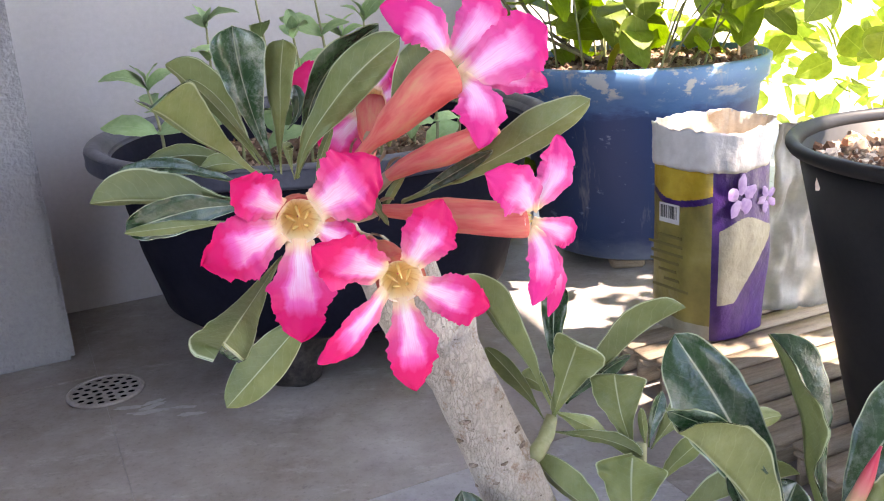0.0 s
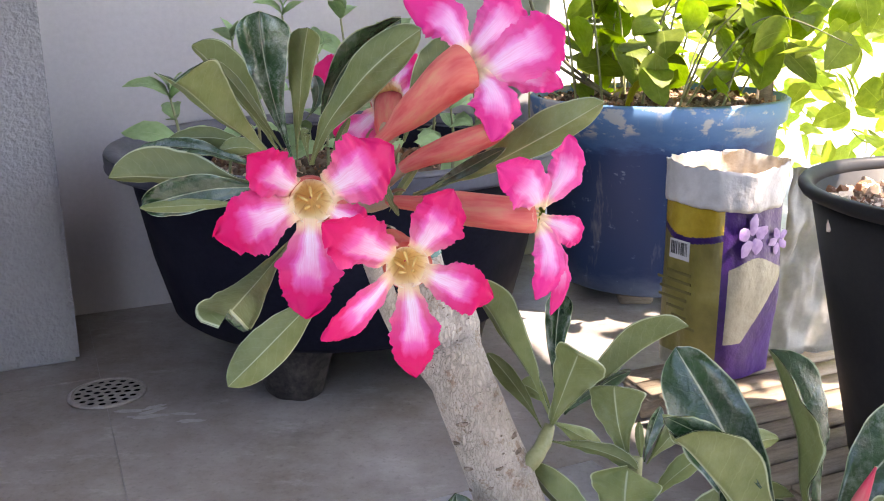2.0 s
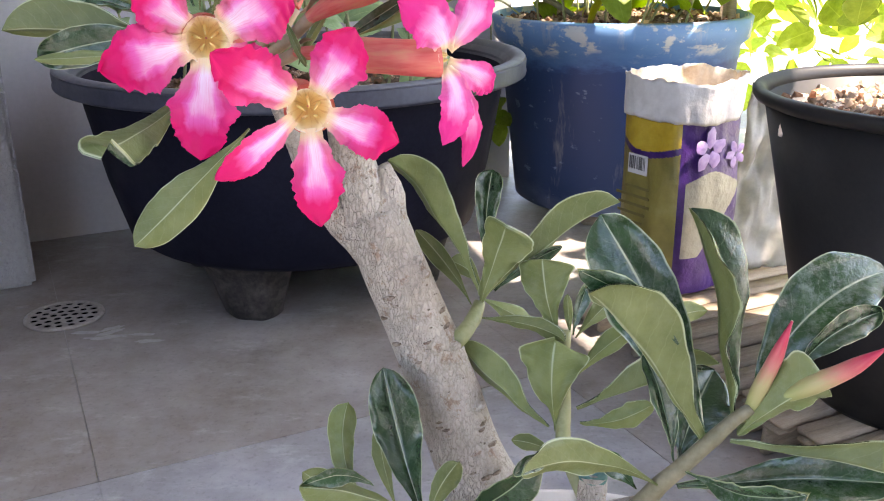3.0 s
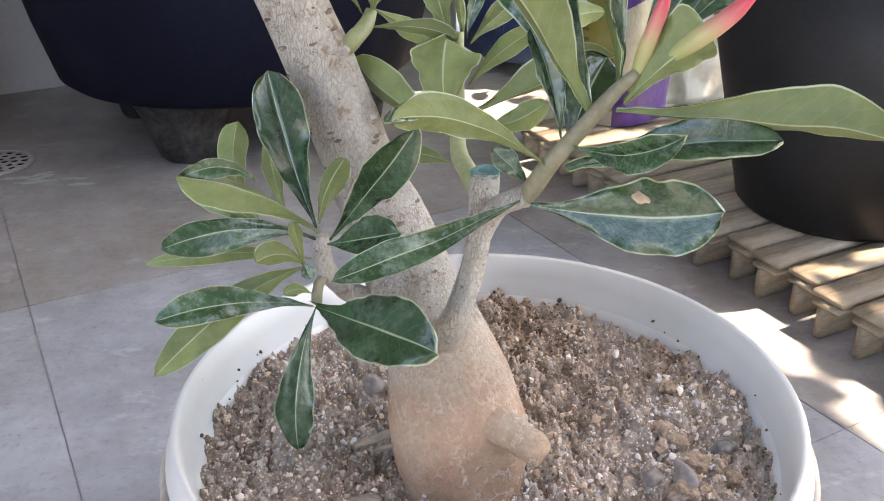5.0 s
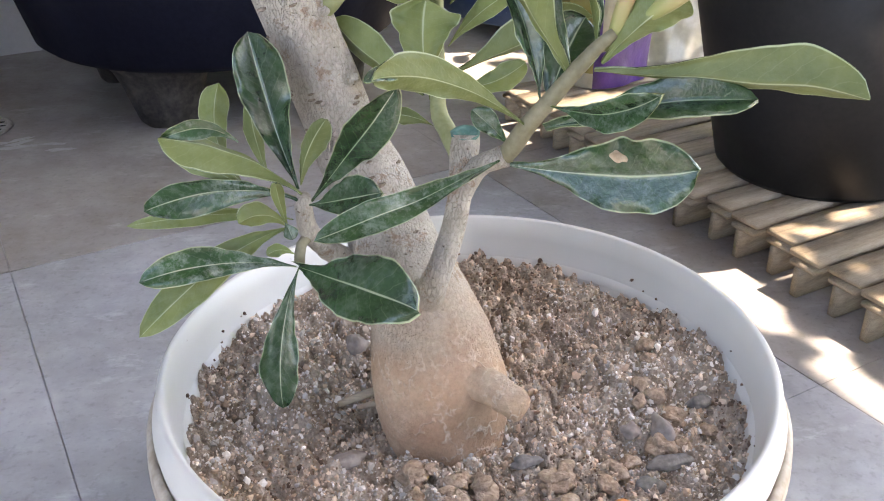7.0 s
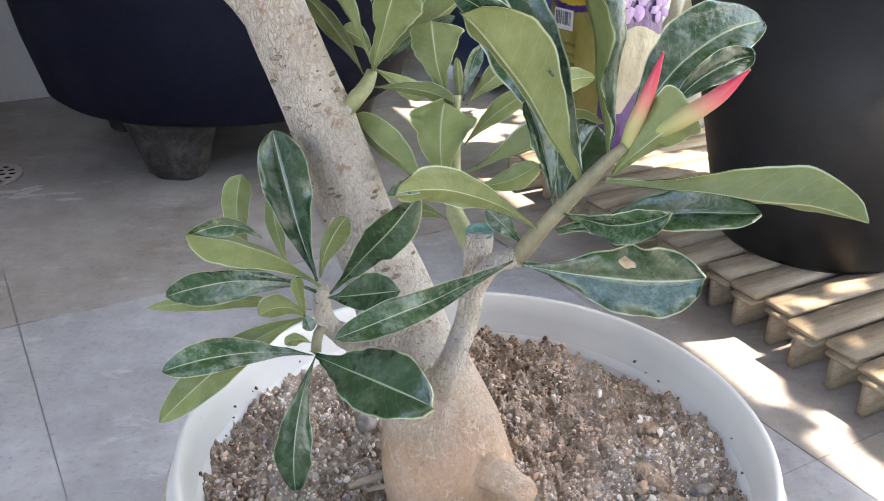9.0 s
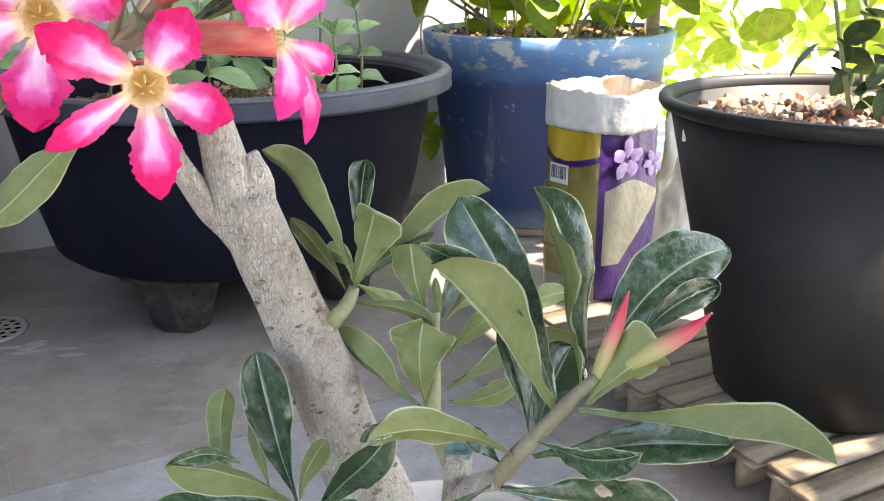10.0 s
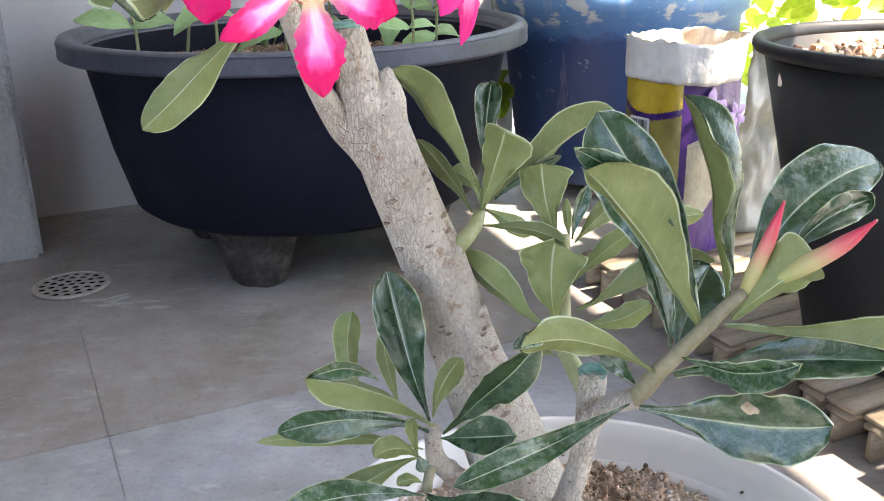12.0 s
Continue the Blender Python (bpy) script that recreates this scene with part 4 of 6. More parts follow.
    leaf((0.0936, 0.3180, 0.3809), (0.0846, 0.3085, 0.3846), (0.0752, 0.2990, 0.3861), 0.0069, (0.495, -0.251, 0.832), 10, "lance")
    leaf((0.1509, 0.3500, 0.3585), (0.1462, 0.3580, 0.3826), (0.1381, 0.3660, 0.4049), 0.0142, (0.181, -0.913, 0.365), 32)
    leaf((0.1564, 0.3620, 0.3517), (0.1652, 0.3735, 0.3704), (0.1768, 0.3850, 0.3868), 0.0283, (-0.069, -0.816, 0.574), 20, "broad")
    # low shoot over the pot's edge
    leaf((0.0387, 0.3720, 0.3104), (0.0268, 0.3885, 0.3430), (0.0176, 0.4050, 0.3791), 0.0248, (-0.042, -0.906, 0.422), 30)
    leaf((0.0238, 0.3850, 0.3094), (0.0170, 0.3975, 0.3270), (0.0139, 0.4100, 0.3424), 0.0101, (-0.080, 0.783, -0.617), 24)
    leaf((0.0452, 0.3660, 0.3069), (0.0672, 0.3440, 0.3417), (0.0863, 0.3220, 0.3733), 0.0188, (-0.307, -0.870, -0.387), 20)
    leaf((0.0402, 0.3700, 0.3135), (0.0446, 0.3710, 0.3297), (0.0547, 0.3720, 0.3456), 0.0117, (0.274, 0.944, -0.183), 26)
    leaf((0.0405, 0.3680, 0.3097), (0.0130, 0.3590, 0.3345), (-0.0184, 0.3500, 0.3456), 0.0246, (-0.561, 0.450, -0.695), 42)
    leaf((0.0144, 0.3620, 0.3393), (0.0001, 0.3570, 0.3484), (-0.0185, 0.3520, 0.3449), 0.0090, (0.287, -0.958, -0.025), 10, "lance")
    leaf((0.0141, 0.3850, 0.3022), (-0.0036, 0.4075, 0.3225), (-0.0044, 0.4300, 0.3454), 0.0143, (-0.355, 0.567, -0.743), 30, "wedge")
    leaf((0.0162, 0.3800, 0.3059), (-0.0050, 0.3860, 0.3176), (-0.0237, 0.3920, 0.3274), 0.0138, (-0.001, 0.873, -0.489), 18)
    leaf((0.0384, 0.3700, 0.3059), (0.0010, 0.3825, 0.3069), (-0.0447, 0.3950, 0.2903), 0.0183, (-0.296, -0.954, 0.052), 14)
    leaf((0.0345, 0.3720, 0.2943), (-0.0049, 0.3960, 0.2875), (-0.0590, 0.4200, 0.2712), 0.0093, (0.495, 0.788, -0.366), 14)
    leaf((0.0442, 0.3640, 0.3055), (0.0622, 0.3510, 0.3136), (0.0781, 0.3380, 0.3222), 0.0181, (-0.673, -0.637, 0.375), 16, "broad")
    leaf((0.0333, 0.3650, 0.2929), (0.0238, 0.3585, 0.3036), (0.0115, 0.3520, 0.3032), 0.0117, (-0.585, 0.762, -0.278), 26)
    leaf((0.0332, 0.3650, 0.2917), (0.0305, 0.3615, 0.3078), (0.0297, 0.3580, 0.3204), 0.0064, (-0.243, 0.949, 0.202), 26)
    leaf((0.0348, 0.3640, 0.2722), (0.0021, 0.3495, 0.2830), (-0.0336, 0.3350, 0.2832), 0.0159, (0.384, -0.661, 0.644), 14)
    leaf((0.0336, 0.3720, 0.2900), (0.0015, 0.3570, 0.2813), (-0.0390, 0.3420, 0.2495), 0.0189, (-0.011, 0.813, -0.583), 16)
    leaf((0.0361, 0.3620, 0.2720), (0.0258, 0.3535, 0.2372), (0.0230, 0.3450, 0.1995), 0.0186, (-0.168, -0.953, 0.254), 16)
    leaf((0.0367, 0.3620, 0.2729), (0.0631, 0.3340, 0.2776), (0.0914, 0.3060, 0.2811), 0.0323, (-0.573, -0.460, 0.678), 10, "broad")
    leaf((0.0321, 0.3600, 0.2984), (0.0341, 0.3580, 0.2951), (0.0356, 0.3560, 0.2913), 0.0070, (0.082, -0.852, 0.517), 20, "broad")
    leaf((0.0346, 0.3660, 0.2781), (0.0278, 0.3640, 0.2820), (0.0215, 0.3620, 0.2802), 0.0066, (-0.326, 0.838, -0.436), 20, "broad")

    spot = lathe([(0.0, 0.0004), (0.0035, 0.0003), (0.0044, -0.0002)], 18, 0.5)
    spot.transform(Matrix.Translation((0.1838, 0.3305, 0.3390)) @ Matrix.Rotation(radians(48), 4, "X") @ Matrix.Diagonal((1.0, 0.7, 1, 1)))
    part("leaf_spot", spot, speckled("tan_leaf_scar", (0.30, 0.2, 0.12), (0.45, 0.33, 0.22), (0.6, 0.5, 0.38), 200, 500, 0.8), plant, "dry tan spot on a leaf")

    def flower(heart, face, calyx, tips, mouth=0.0095, back=False):
        c, fwd, k = Vector(heart), Vector(face).normalized(), Vector(calyx)
        inner = c - fwd * 0.011
        fl = part("flower", tube([k, k.lerp(inner, 0.22), k.lerp(inner, 0.55), inner, c - fwd * 0.0062], [0.0020, 0.0030, 0.0066, mouth * 0.84, mouth * 0.90], 24, None, 0.06, 60, False), M["tube"], plant, "pink five-petalled flower with a salmon tube")
        q = fwd.to_track_quat("Z", "Y").to_matrix().to_4x4()
        bm = tube([c - fwd * 0.0040, c - fwd * 0.0060, c - fwd * 0.0080, c - fwd * 0.0105, c - fwd * 0.0118], [mouth * 0.80, mouth * 0.72, mouth * 0.58, mouth * 0.34, mouth * 0.04], 26, None, 0.06, 160, False)
        part("throat", bm, M["throat"], fl, "cream throat, yellow inside")
        for n in range(5):
            a = 2 * math.pi * n / 5 + 0.4
            o = q.to_3x3() @ Vector((math.cos(a), math.sin(a), 0))
            part("stamen", tube([c - fwd * 0.0095 + o * mouth * 0.44, c - fwd * 0.0065 + o * mouth * 0.30, c - fwd * 0.0025 + o * mouth * 0.16], [0.0006, 0.0005, 0.0002], 6), M["stamen"], fl)
        for n, (tip, w) in enumerate(tips):
            count[0] += 1
            t = Vector(tip)
            out = (t - c) - fwd * (t - c).dot(fwd)
            b = c + out.normalized() * mouth * 0.66 - fwd * 0.0052
            turn = (fwd * 0.35 + Vector((0.05, -1.0, 0.12))).normalized() if back else fwd
            b = c + out.normalized() * mouth * 0.5 - fwd * 0.003 if back else b
            m = b.lerp(t, 0.5) + fwd * (0.0018 + (t - c).length * 0.09)
            part("petal", blade(b, m, t, w, turn, -8, "petal", 0.0003, 0.075, 64, 14, count[0] * 2.13), [M["petal_back"] if back else M["petal"], M["petal_back"]], fl)
        return fl

    flower((-0.0286, 0.3000, 0.5514), (0.26, -1, 0.04), (-0.0233, 0.3520, 0.5365), (((-0.0029, 0.3160, 0.5684), 0.024), ((-0.0479, 0.2900, 0.5693), 0.016), ((-0.0590, 0.2850, 0.5440), 0.021), ((-0.0304, 0.2850, 0.5149), 0.020), ((-0.0106, 0.3120, 0.5395), 0.012)), 0.0098)
    flower((0.0039, 0.3020, 0.5266), (0.22, -1, -0.04), (-0.0119, 0.3540, 0.5282), (((0.0192, 0.3120, 0.5535), 0.019), ((0.0332, 0.3060, 0.5155), 0.017), ((0.0053, 0.3020, 0.4865), 0.017), ((-0.0240, 0.2760, 0.5105), 0.011), ((-0.0217, 0.2760, 0.5505), 0.019)), 0.0098)
    flower((-0.0126, 0.4000, 0.5767), (-0.25, -1, 0.25), (-0.0115, 0.3780, 0.5552), (((-0.0441, 0.4000, 0.5895), 0.020), ((-0.0331, 0.3920, 0.5529), 0.018), ((0.0052, 0.4020, 0.5801), 0.013), ((-0.0011, 0.3980, 0.5660), 0.013), ((0.0014, 0.4120, 0.5948), 0.011)), 0.0100)
    flower((0.0277, 0.3360, 0.5966), (0.66, 0.10, 0.40), (-0.0132, 0.3520, 0.5627), (((0.0594, 0.3380, 0.6078), 0.022), ((0.0429, 0.3560, 0.6189), 0.017), ((0.0007, 0.3400, 0.6181), 0.017), ((0.0326, 0.3180, 0.5694), 0.017), ((0.0597, 0.3450, 0.5855), 0.012)), 0.0105, True)
    flower((0.0529, 0.3200, 0.5427), (0.96, -0.22, 0.05), (-0.0078, 0.3520, 0.5409), (((0.0340, 0.3080, 0.5627), 0.017), ((0.0612, 0.3340, 0.5694), 0.014), ((0.0662, 0.3380, 0.5271), 0.011), ((0.0485, 0.3090, 0.5136), 0.012), ((0.0560, 0.3300, 0.5004), 0.008)), 0.0078, True)

    def bud(points, radii, label):
        part("bud", tube(points, radii, 18, None, 0.06, 80), M["tube"] if "salmon" in label else M["budskin"], plant, label)

    bud([(-0.0020, 0.3540, 0.5537), (0.0085, 0.3490, 0.5595), (0.0207, 0.3420, 0.5645), (0.0313, 0.3350, 0.5694), (0.0402, 0.3280, 0.5734)], [0.0024, 0.0042, 0.0056, 0.0046, 0.0012], "closed salmon flower bud")
    bud([(0.1790, 0.3450, 0.3814), (0.1824, 0.3420, 0.3986), (0.1862, 0.3390, 0.4139), (0.1903, 0.3360, 0.4333)], [0.0022, 0.0036, 0.0032, 0.0005], "green bud with a red tip")
    bud([(0.1900, 0.3400, 0.3950), (0.2012, 0.3330, 0.4061), (0.2109, 0.3250, 0.4166), (0.2192, 0.3140, 0.4314)], [0.0026, 0.0042, 0.0036, 0.0005], "green bud with a red tip")
    for p in ((-0.0078, 0.3520, 0.5409), (-0.0132, 0.3520, 0.5627), (-0.0119, 0.3540, 0.5282), (-0.0233, 0.3520, 0.5365), (-0.0020, 0.3540, 0.5537), (-0.0115, 0.3780, 0.5552)):
        v, root = Vector(p), Vector((-0.0265, 0.366, 0.536))
        part("pedicel", tube([root, v.lerp(root, 0.4) + Vector((0, 0, -0.002)), v], [0.0030, 0.0024, 0.0026], 8), M["pedicel"], plant)
        for n in range(3):
            a = 2.1 * n + p[0] * 90
            o = Vector((math.cos(a), 0.3, math.sin(a))).normalized()
            d = (v - root).normalized()
            part("sepal", blade(v - d * 0.001 + o * 0.0022, v + d * 0.004 + o * 0.0038, v + d * 0.009 + o * 0.0034, 0.0032, o, 12, "lance", 0.0003, 0.05, 10, 4, a), [M["pedicel"], M["pedicel"]], plant)
    return plant


build_adenium()


# ---- big navy planter ----
M["navy_rim"] = speckled("navy_rim_plastic", (0.016, 0.018, 0.032), (0.024, 0.028, 0.048), (0.05, 0.055, 0.08), 10, 140, 0.5, 0.4, 0.06, 0.0005)
M["scuffed"] = speckled("scuffed_dark_plastic", (0.006, 0.0055, 0.0065), (0.014, 0.0125, 0.014), (0.10, 0.087, 0.083), 22, 120, 0.65, 0.35, 0.4, 0.002)
def build_planter():
    at = Vector((-0.200, 1.560, 0))
    tub = thing("planter_tub", "large round navy plastic tub on feet with a dusty rim", "planter", at)
    prof = [(0.0, 0.105), (0.25, 0.100), (0.285, 0.104), (0.300, 0.116), (0.325, 0.21), (0.350, 0.345), (0.355, 0.366), (0.346, 0.366), (0.328, 0.330), (0.300, 0.20), (0.280, 0.13), (0.0, 0.12)]
    part("body", lathe(prof, 128), M["navy"], tub)
    top = [(0.3875, 0.3865), (0.3845, 0.3900), (0.378, 0.3915), (0.370, 0.3910), (0.363, 0.386), (0.357, 0.376), (0.347, 0.350), (0.342, 0.350), (0.356, 0.382), (0.384, 0.385)]
    part("rim", lathe(top, 128, closed=True), M["rimgrey"], tub, "dusty grey-blue top of the rim")
    band = [(0.354, 0.359), (0.384, 0.3590), (0.3885, 0.361), (0.3892, 0.365), (0.3878, 0.368), (0.3888, 0.383), (0.387, 0.3862), (0.372, 0.3862), (0.350, 0.372)]
    part("rim_band", lathe(band, 128, closed=True), M["navy_rim"], tub, "dark navy outer band of the rim")
    for k in range(4):
        a = radians(-107 + 90 * k)
        foot = lathe([(0.0, 0.0), (0.038, 0.0), (0.044, 0.006), (0.050, 0.030), (0.056, 0.060), (0.066, 0.088), (0.080, 0.103), (0.0, 0.104)], 40, 0.16, ellipse=(1.15, 0.85), seed=k)
        foot.transform(Matrix.Translation((0.205 * math.cos(a), 0.205 * math.sin(a), 0)) @ Matrix.Rotation(a + math.pi / 2, 4, "Z"))
        part("foot", foot, M["scuffed"], tub, "scuffed round foot")
    return at


TUB = build_planter()
planter_soil("planter_soil", (TUB.x, TUB.y), 0.322, 0.318, M["soil_red"], "dark brown chippy soil in the navy tub", 2600, GR, 9, 0.006, (0.006, 0.016))


# ---- blue bucket, soil bag, black pot, slats ----
def blue_paint():
    """Faded blue: pale scoured zone under the rim, deep blue below."""
    m, t, b = mat("faded_blue_plastic", 0.5, 0, 0.4)
    c = t.nodes.new("ShaderNodeTexCoord")
    s = t.nodes.new("ShaderNodeSeparateXYZ")
    t.links.new(c.outputs["Object"], s.inputs[0])
    n = noise_tex(t, 9, 5, 0.65, stretch=(1, 1, 2.5))
    a = t.nodes.new("ShaderNodeMath")
    a.operation = "MULTIPLY_ADD"
    t.links.new(n, a.inputs[0])
    a.inputs[1].default_value = 0.10
    t.links.new(s.outputs[2], a.inputs[2])
    base = ramp(t, a.outputs[0], (0.07, (0.12, 0.16, 0.24)), (0.13, (0.013, 0.036, 0.115)), (0.375, (0.013, 0.042, 0.14)), (0.395, (0.04, 0.12, 0.28)), (0.47, (0.10, 0.22, 0.40)))
    chips = ramp(t, noise_tex(t, 26, 4, 0.6, stretch=(1, 1, 1.6)), (0.64, grey(0)), (0.69, grey(0.6)))
    worn = ramp(t, a.outputs[0], (0.40, grey(0)), (0.42, grey(1)))
    tan = ramp(t, noise_tex(t, 15, 5, 0.65, stretch=(1, 1, 1.8)), (0.54, grey(0)), (0.59, grey(0.7)))
    base = mix(t, mix(t, 1.0, worn, tan, "MULTIPLY"), base, (0.50, 0.47, 0.40))
    drips = ramp(t, noise_tex(t, 16, 5, 0.7, stretch=(1, 1, 0.22)), (0.58, grey(0)), (0.68, grey(0.5)))
    base = mix(t, drips, base, (0.27, 0.28, 0.30))
    t.links.new(mix(t, chips, base, (0.20, 0.28, 0.40)), b.inputs["Base Color"])
    bump(t, b, noise_tex(t, 120, 3), 0.1, 0.001)
    return m


def build_bucket():
    at = Vector((0.425, 1.985, 0.0))
    bk = thing("blue_bucket", "large faded blue plastic bucket used as a planter", "bucket", at)
    prof = [(0.0, 0.03), (0.205, 0.025), (0.215, 0.032), (0.252, 0.36), (0.268, 0.375), (0.272, 0.415), (0.264, 0.420), (0.262, 0.38), (0.245, 0.35), (0.205, 0.045), (0.0, 0.045)]
    part("body", lathe(prof, 96, 0.006), blue_paint(), bk)
    for k in range(3):
        a = radians(-110 + 120 * k)
        foot = box((0.07, 0.05, 0.028), (0.16 * math.cos(a), 0.16 * math.sin(a), 0.014), bevel=0.004)
        part("support_block", foot, M["wood"], bk, "small wooden block")
    planter_soil("bucket_soil", (at.x, at.y), 0.258, 0.400, M["soil_red"], "dry leaf-littered soil in the blue bucket", 1500, GR, 21, 0.012, (0.008, 0.02))


build_bucket()
BPOT = Vector((0.611, 0.982, 0.052))


def build_black_pot():
    pot = thing("black_pot", "tall black plastic pot standing on wooden slats", "flower pot", BPOT)
    prof = [(0.0, 0.004), (0.116, 0.0), (0.124, 0.008), (0.203, 0.351), (0.197, 0.351), (0.118, 0.012), (0.0, 0.012)]
    part("body", lathe(prof, 112, 0.003), M["black"], pot)
    rim = [(0.2032, 0.347), (0.213, 0.351), (0.2163, 0.356), (0.2163, 0.361), (0.2140, 0.3645), (0.208, 0.3655), (0.203, 0.362), (0.1965, 0.348)]
    part("rim", lathe(rim, 112, 0.003, closed=True), M["black"], pot, "rolled black rim")
    planter_soil("black_pot_soil", (BPOT.x, BPOT.y), 0.193, BPOT.z + 0.330, M["soil_red"], "light clay chips on the black pot's soil", 2200, [grain("clay_chip", (0.60, 0.42, 0.30)), grain("pale_chip", (0.74, 0.60, 0.48)), GR[0]], 33, 0.012, (0.008, 0.018))


build_black_pot()


def build_slats():
    """Loose wooden slats of T section, laid side by side on the floor."""
    first = None
    turn = Matrix.Rotation(radians(25), 4, "Z")
    d = turn @ Vector((1, 0, 0))
    step = Vector((-0.0178, 0.0432, 0))
    start = Vector((0.521, 0.710, 0))
    for k in range(-5, 15):
        rnd = random.Random(k + 50)
        p = start + step * k + d * rnd.uniform(-0.012, 0.006)
        m = Matrix.Translation(p + Vector((0, 0, 0.0005))) @ turn @ Matrix.Rotation(radians(rnd.uniform(-1.2, 1.2)), 4, "Z")
        if first is None:
            first = thing("wooden_slat", "weathered wooden slat of T section lying on the floor", "wooden slat", group="slats under the black pot")
            part("board", box((0.62, 0.040, 0.007), (0.31, 0, 0.0475), bevel=0.0012), M["wood"], first)
            part("ledge", box((0.62, 0.034, 0.006), (0.31, 0.001, 0.037), bevel=0.0012), M["wood"], first)
            part("web", box((0.62, 0.010, 0.034), (0.31, 0.006, 0.017), bevel=0.001), M["wood"], first)
            first.matrix_world = m
        else:
            copy_thing(first, m)


build_slats()


def bag_material():
    """Printed woven sack: olive yellow front, purple side with pale panels."""
    m, t, b = mat("printed_sack", 0.42, 0, 0.5)
    n = noise_tex(t, 14, 4, 0.6)
    col = ramp(t, n, (0.3, (0.15, 0.125, 0.035)), (0.6, (0.27, 0.225, 0.06)), (0.8, (0.36, 0.32, 0.13)))
    t.links.new(col, b.inputs["Base Color"])
    bump(t, b, noise_tex(t, 30, 4, 0.6), 0.6, 0.006)
    return m


def build_bag():
    """A half-emptied sack with its mouth rolled down to a white collar."""
    at = Vector((0.415, 1.375, 0.052))
    bag = thing("soil_bag", "open yellow and purple soil sack with a rolled white collar", "bag", at)
    rz = Matrix.Rotation(radians(-57), 4, "Z")

    def ring(z, hx, hy, power, lump, seed, n=432):
        pts = []
        for k in range(n):
            a = 2 * math.pi * k / n
            c, s = math.cos(a), math.sin(a)
            r = (abs(c / hx) ** power + abs(s / hy) ** power) ** (-1 / power)
            r *= 1 + lump * noise.noise((c * 2.2 + seed, s * 2.2, z * 9))
            pts.append(rz @ Vector((r * c, r * s, z)))
        return pts

    def skin(rings, mats, pick):
        bm = bmesh.new()
        vs = [[bm.verts.new(p) for p in r] for r in rings]
        n = len(vs[0])
        for i in range(len(vs) - 1):
            for k in range(n):
                f = bm.faces.new((vs[i][k], vs[i][(k + 1) % n], vs[i + 1][(k + 1) % n], vs[i + 1][k]))
                f.material_index = pick(i / (len(vs) - 1), k / n)
        return mesh_of("sack", bm, mats)

    yellow = bag_material()
    purple = speckled("purple_print", (0.022, 0.006, 0.065), (0.040, 0.011, 0.115), (0.075, 0.03, 0.18), 12, 60, 0.4, 0.5, 0.6, 0.004)
    cream = speckled("cream_print", (0.24, 0.225, 0.165), (0.32, 0.30, 0.23), (0.40, 0.38, 0.30), 10, 60, 0.45, 0.5, 0.6, 0.004)
    gold = speckled("gold_print", (0.30, 0.19, 0.012), (0.44, 0.30, 0.02), (0.54, 0.40, 0.06), 12, 60, 0.4, 0.5, 0.6, 0.004)
    white = speckled("white_sack_inside", (0.44, 0.43, 0.42), (0.58, 0.57, 0.56), (0.70, 0.69, 0.68), 12, 70, 0.5, 0.4, 0.5, 0.003)

    lining = speckled("tan_stained_lining", (0.42, 0.31, 0.2), (0.62, 0.52, 0.40), (0.76, 0.71, 0.64), 22, 90, 0.55, 0.4, 0.5, 0.003)

    def pick(h, a):
        a = (a + 0.0) % 1.0
        deg = a * 360
        if 225 < deg < 312:                 # front
            if h < 0.08:
                return 2
            line = 0.775 - 0.05 * math.sin(math.pi * (deg - 225) / 87)
            return 3 if h > line + 0.035 else (1 if line < h else 0)
        if 312 <= deg < 319 or 217 <= deg <= 225:
            return 1
        if deg >= 319 or deg < 48:          # side facing the light
            s = (deg - 360 if deg > 180 else deg) + 41
            top = 0.62 + 0.05 * math.sin(s * 0.05)
            if h > top:
                return 1
            return 2 if 0.20 + max(0.0, s - 20) * 0.006 < h else 1
        return 0

    rings = []
    for i in range(181):
        h = i / 180
        rings.append(ring(0.002 + h * 0.283, 0.070 - 0.002 * h + 0.006 * math.sin(h * 3.1), 0.070 + 0.006 * math.sin(h * 3.0), 3.4, 0.09, 1.0))
    part("sack", skin(rings, [yellow, purple, cream, gold], pick), None, bag, "olive yellow front and purple side print")
    collar = []
    for i, (h, z) in enumerate(((0.073, 0.282), (0.079, 0.268), (0.0825, 0.266), (0.0838, 0.272), (0.0845, 0.290), (0.0852, 0.308), (0.0862, 0.322), (0.0865, 0.3275), (0.0855, 0.3270), (0.081, 0.308), (0.074, 0.285), (0.066, 0.262), (0.050, 0.246))):
        row = []
        for k, p in enumerate(ring(z, h, h * 0.985, 2.25, 0.10, 4.0, 192)):
            a = 2 * math.pi * k / 192
            c, s = math.cos(a + (z - 0.3) * 3), math.sin(a + (z - 0.3) * 3)
            fold = 0.030 * noise.noise((c * 5, s * 5, z * 4)) + 0.016 * noise.noise((c * 13 + 5, s * 13, z * 9))
            inside = 2.2 if i > 7 else 1.0
            lift = 0.009 * noise.noise((c * 2 + 2, s * 2, 1)) + 0.004 * noise.noise((c * 7, s * 7, 3))
            row.append(Vector((p.x * (1 + fold * inside), p.y * (1 + fold * inside), p.z + lift * (0.4 + (z - 0.25) * 8))))
        collar.append(row)
    part("collar", skin(collar, [white, lining], lambda h, a: 1 if h > 0.66 else 0), None, bag, "crumpled white rolled-down collar")
    tan = speckled("tan_substrate", (0.30, 0.2, 0.12), (0.5, 0.37, 0.24), (0.62, 0.5, 0.36), 20, 120, 0.9)
    part("filling", lathe([(0.0, 0.250), (0.05, 0.248), (0.066, 0.242)], 40, 0.1, ellipse=(1, 0.8)), tan, bag, "pale tan potting mix")
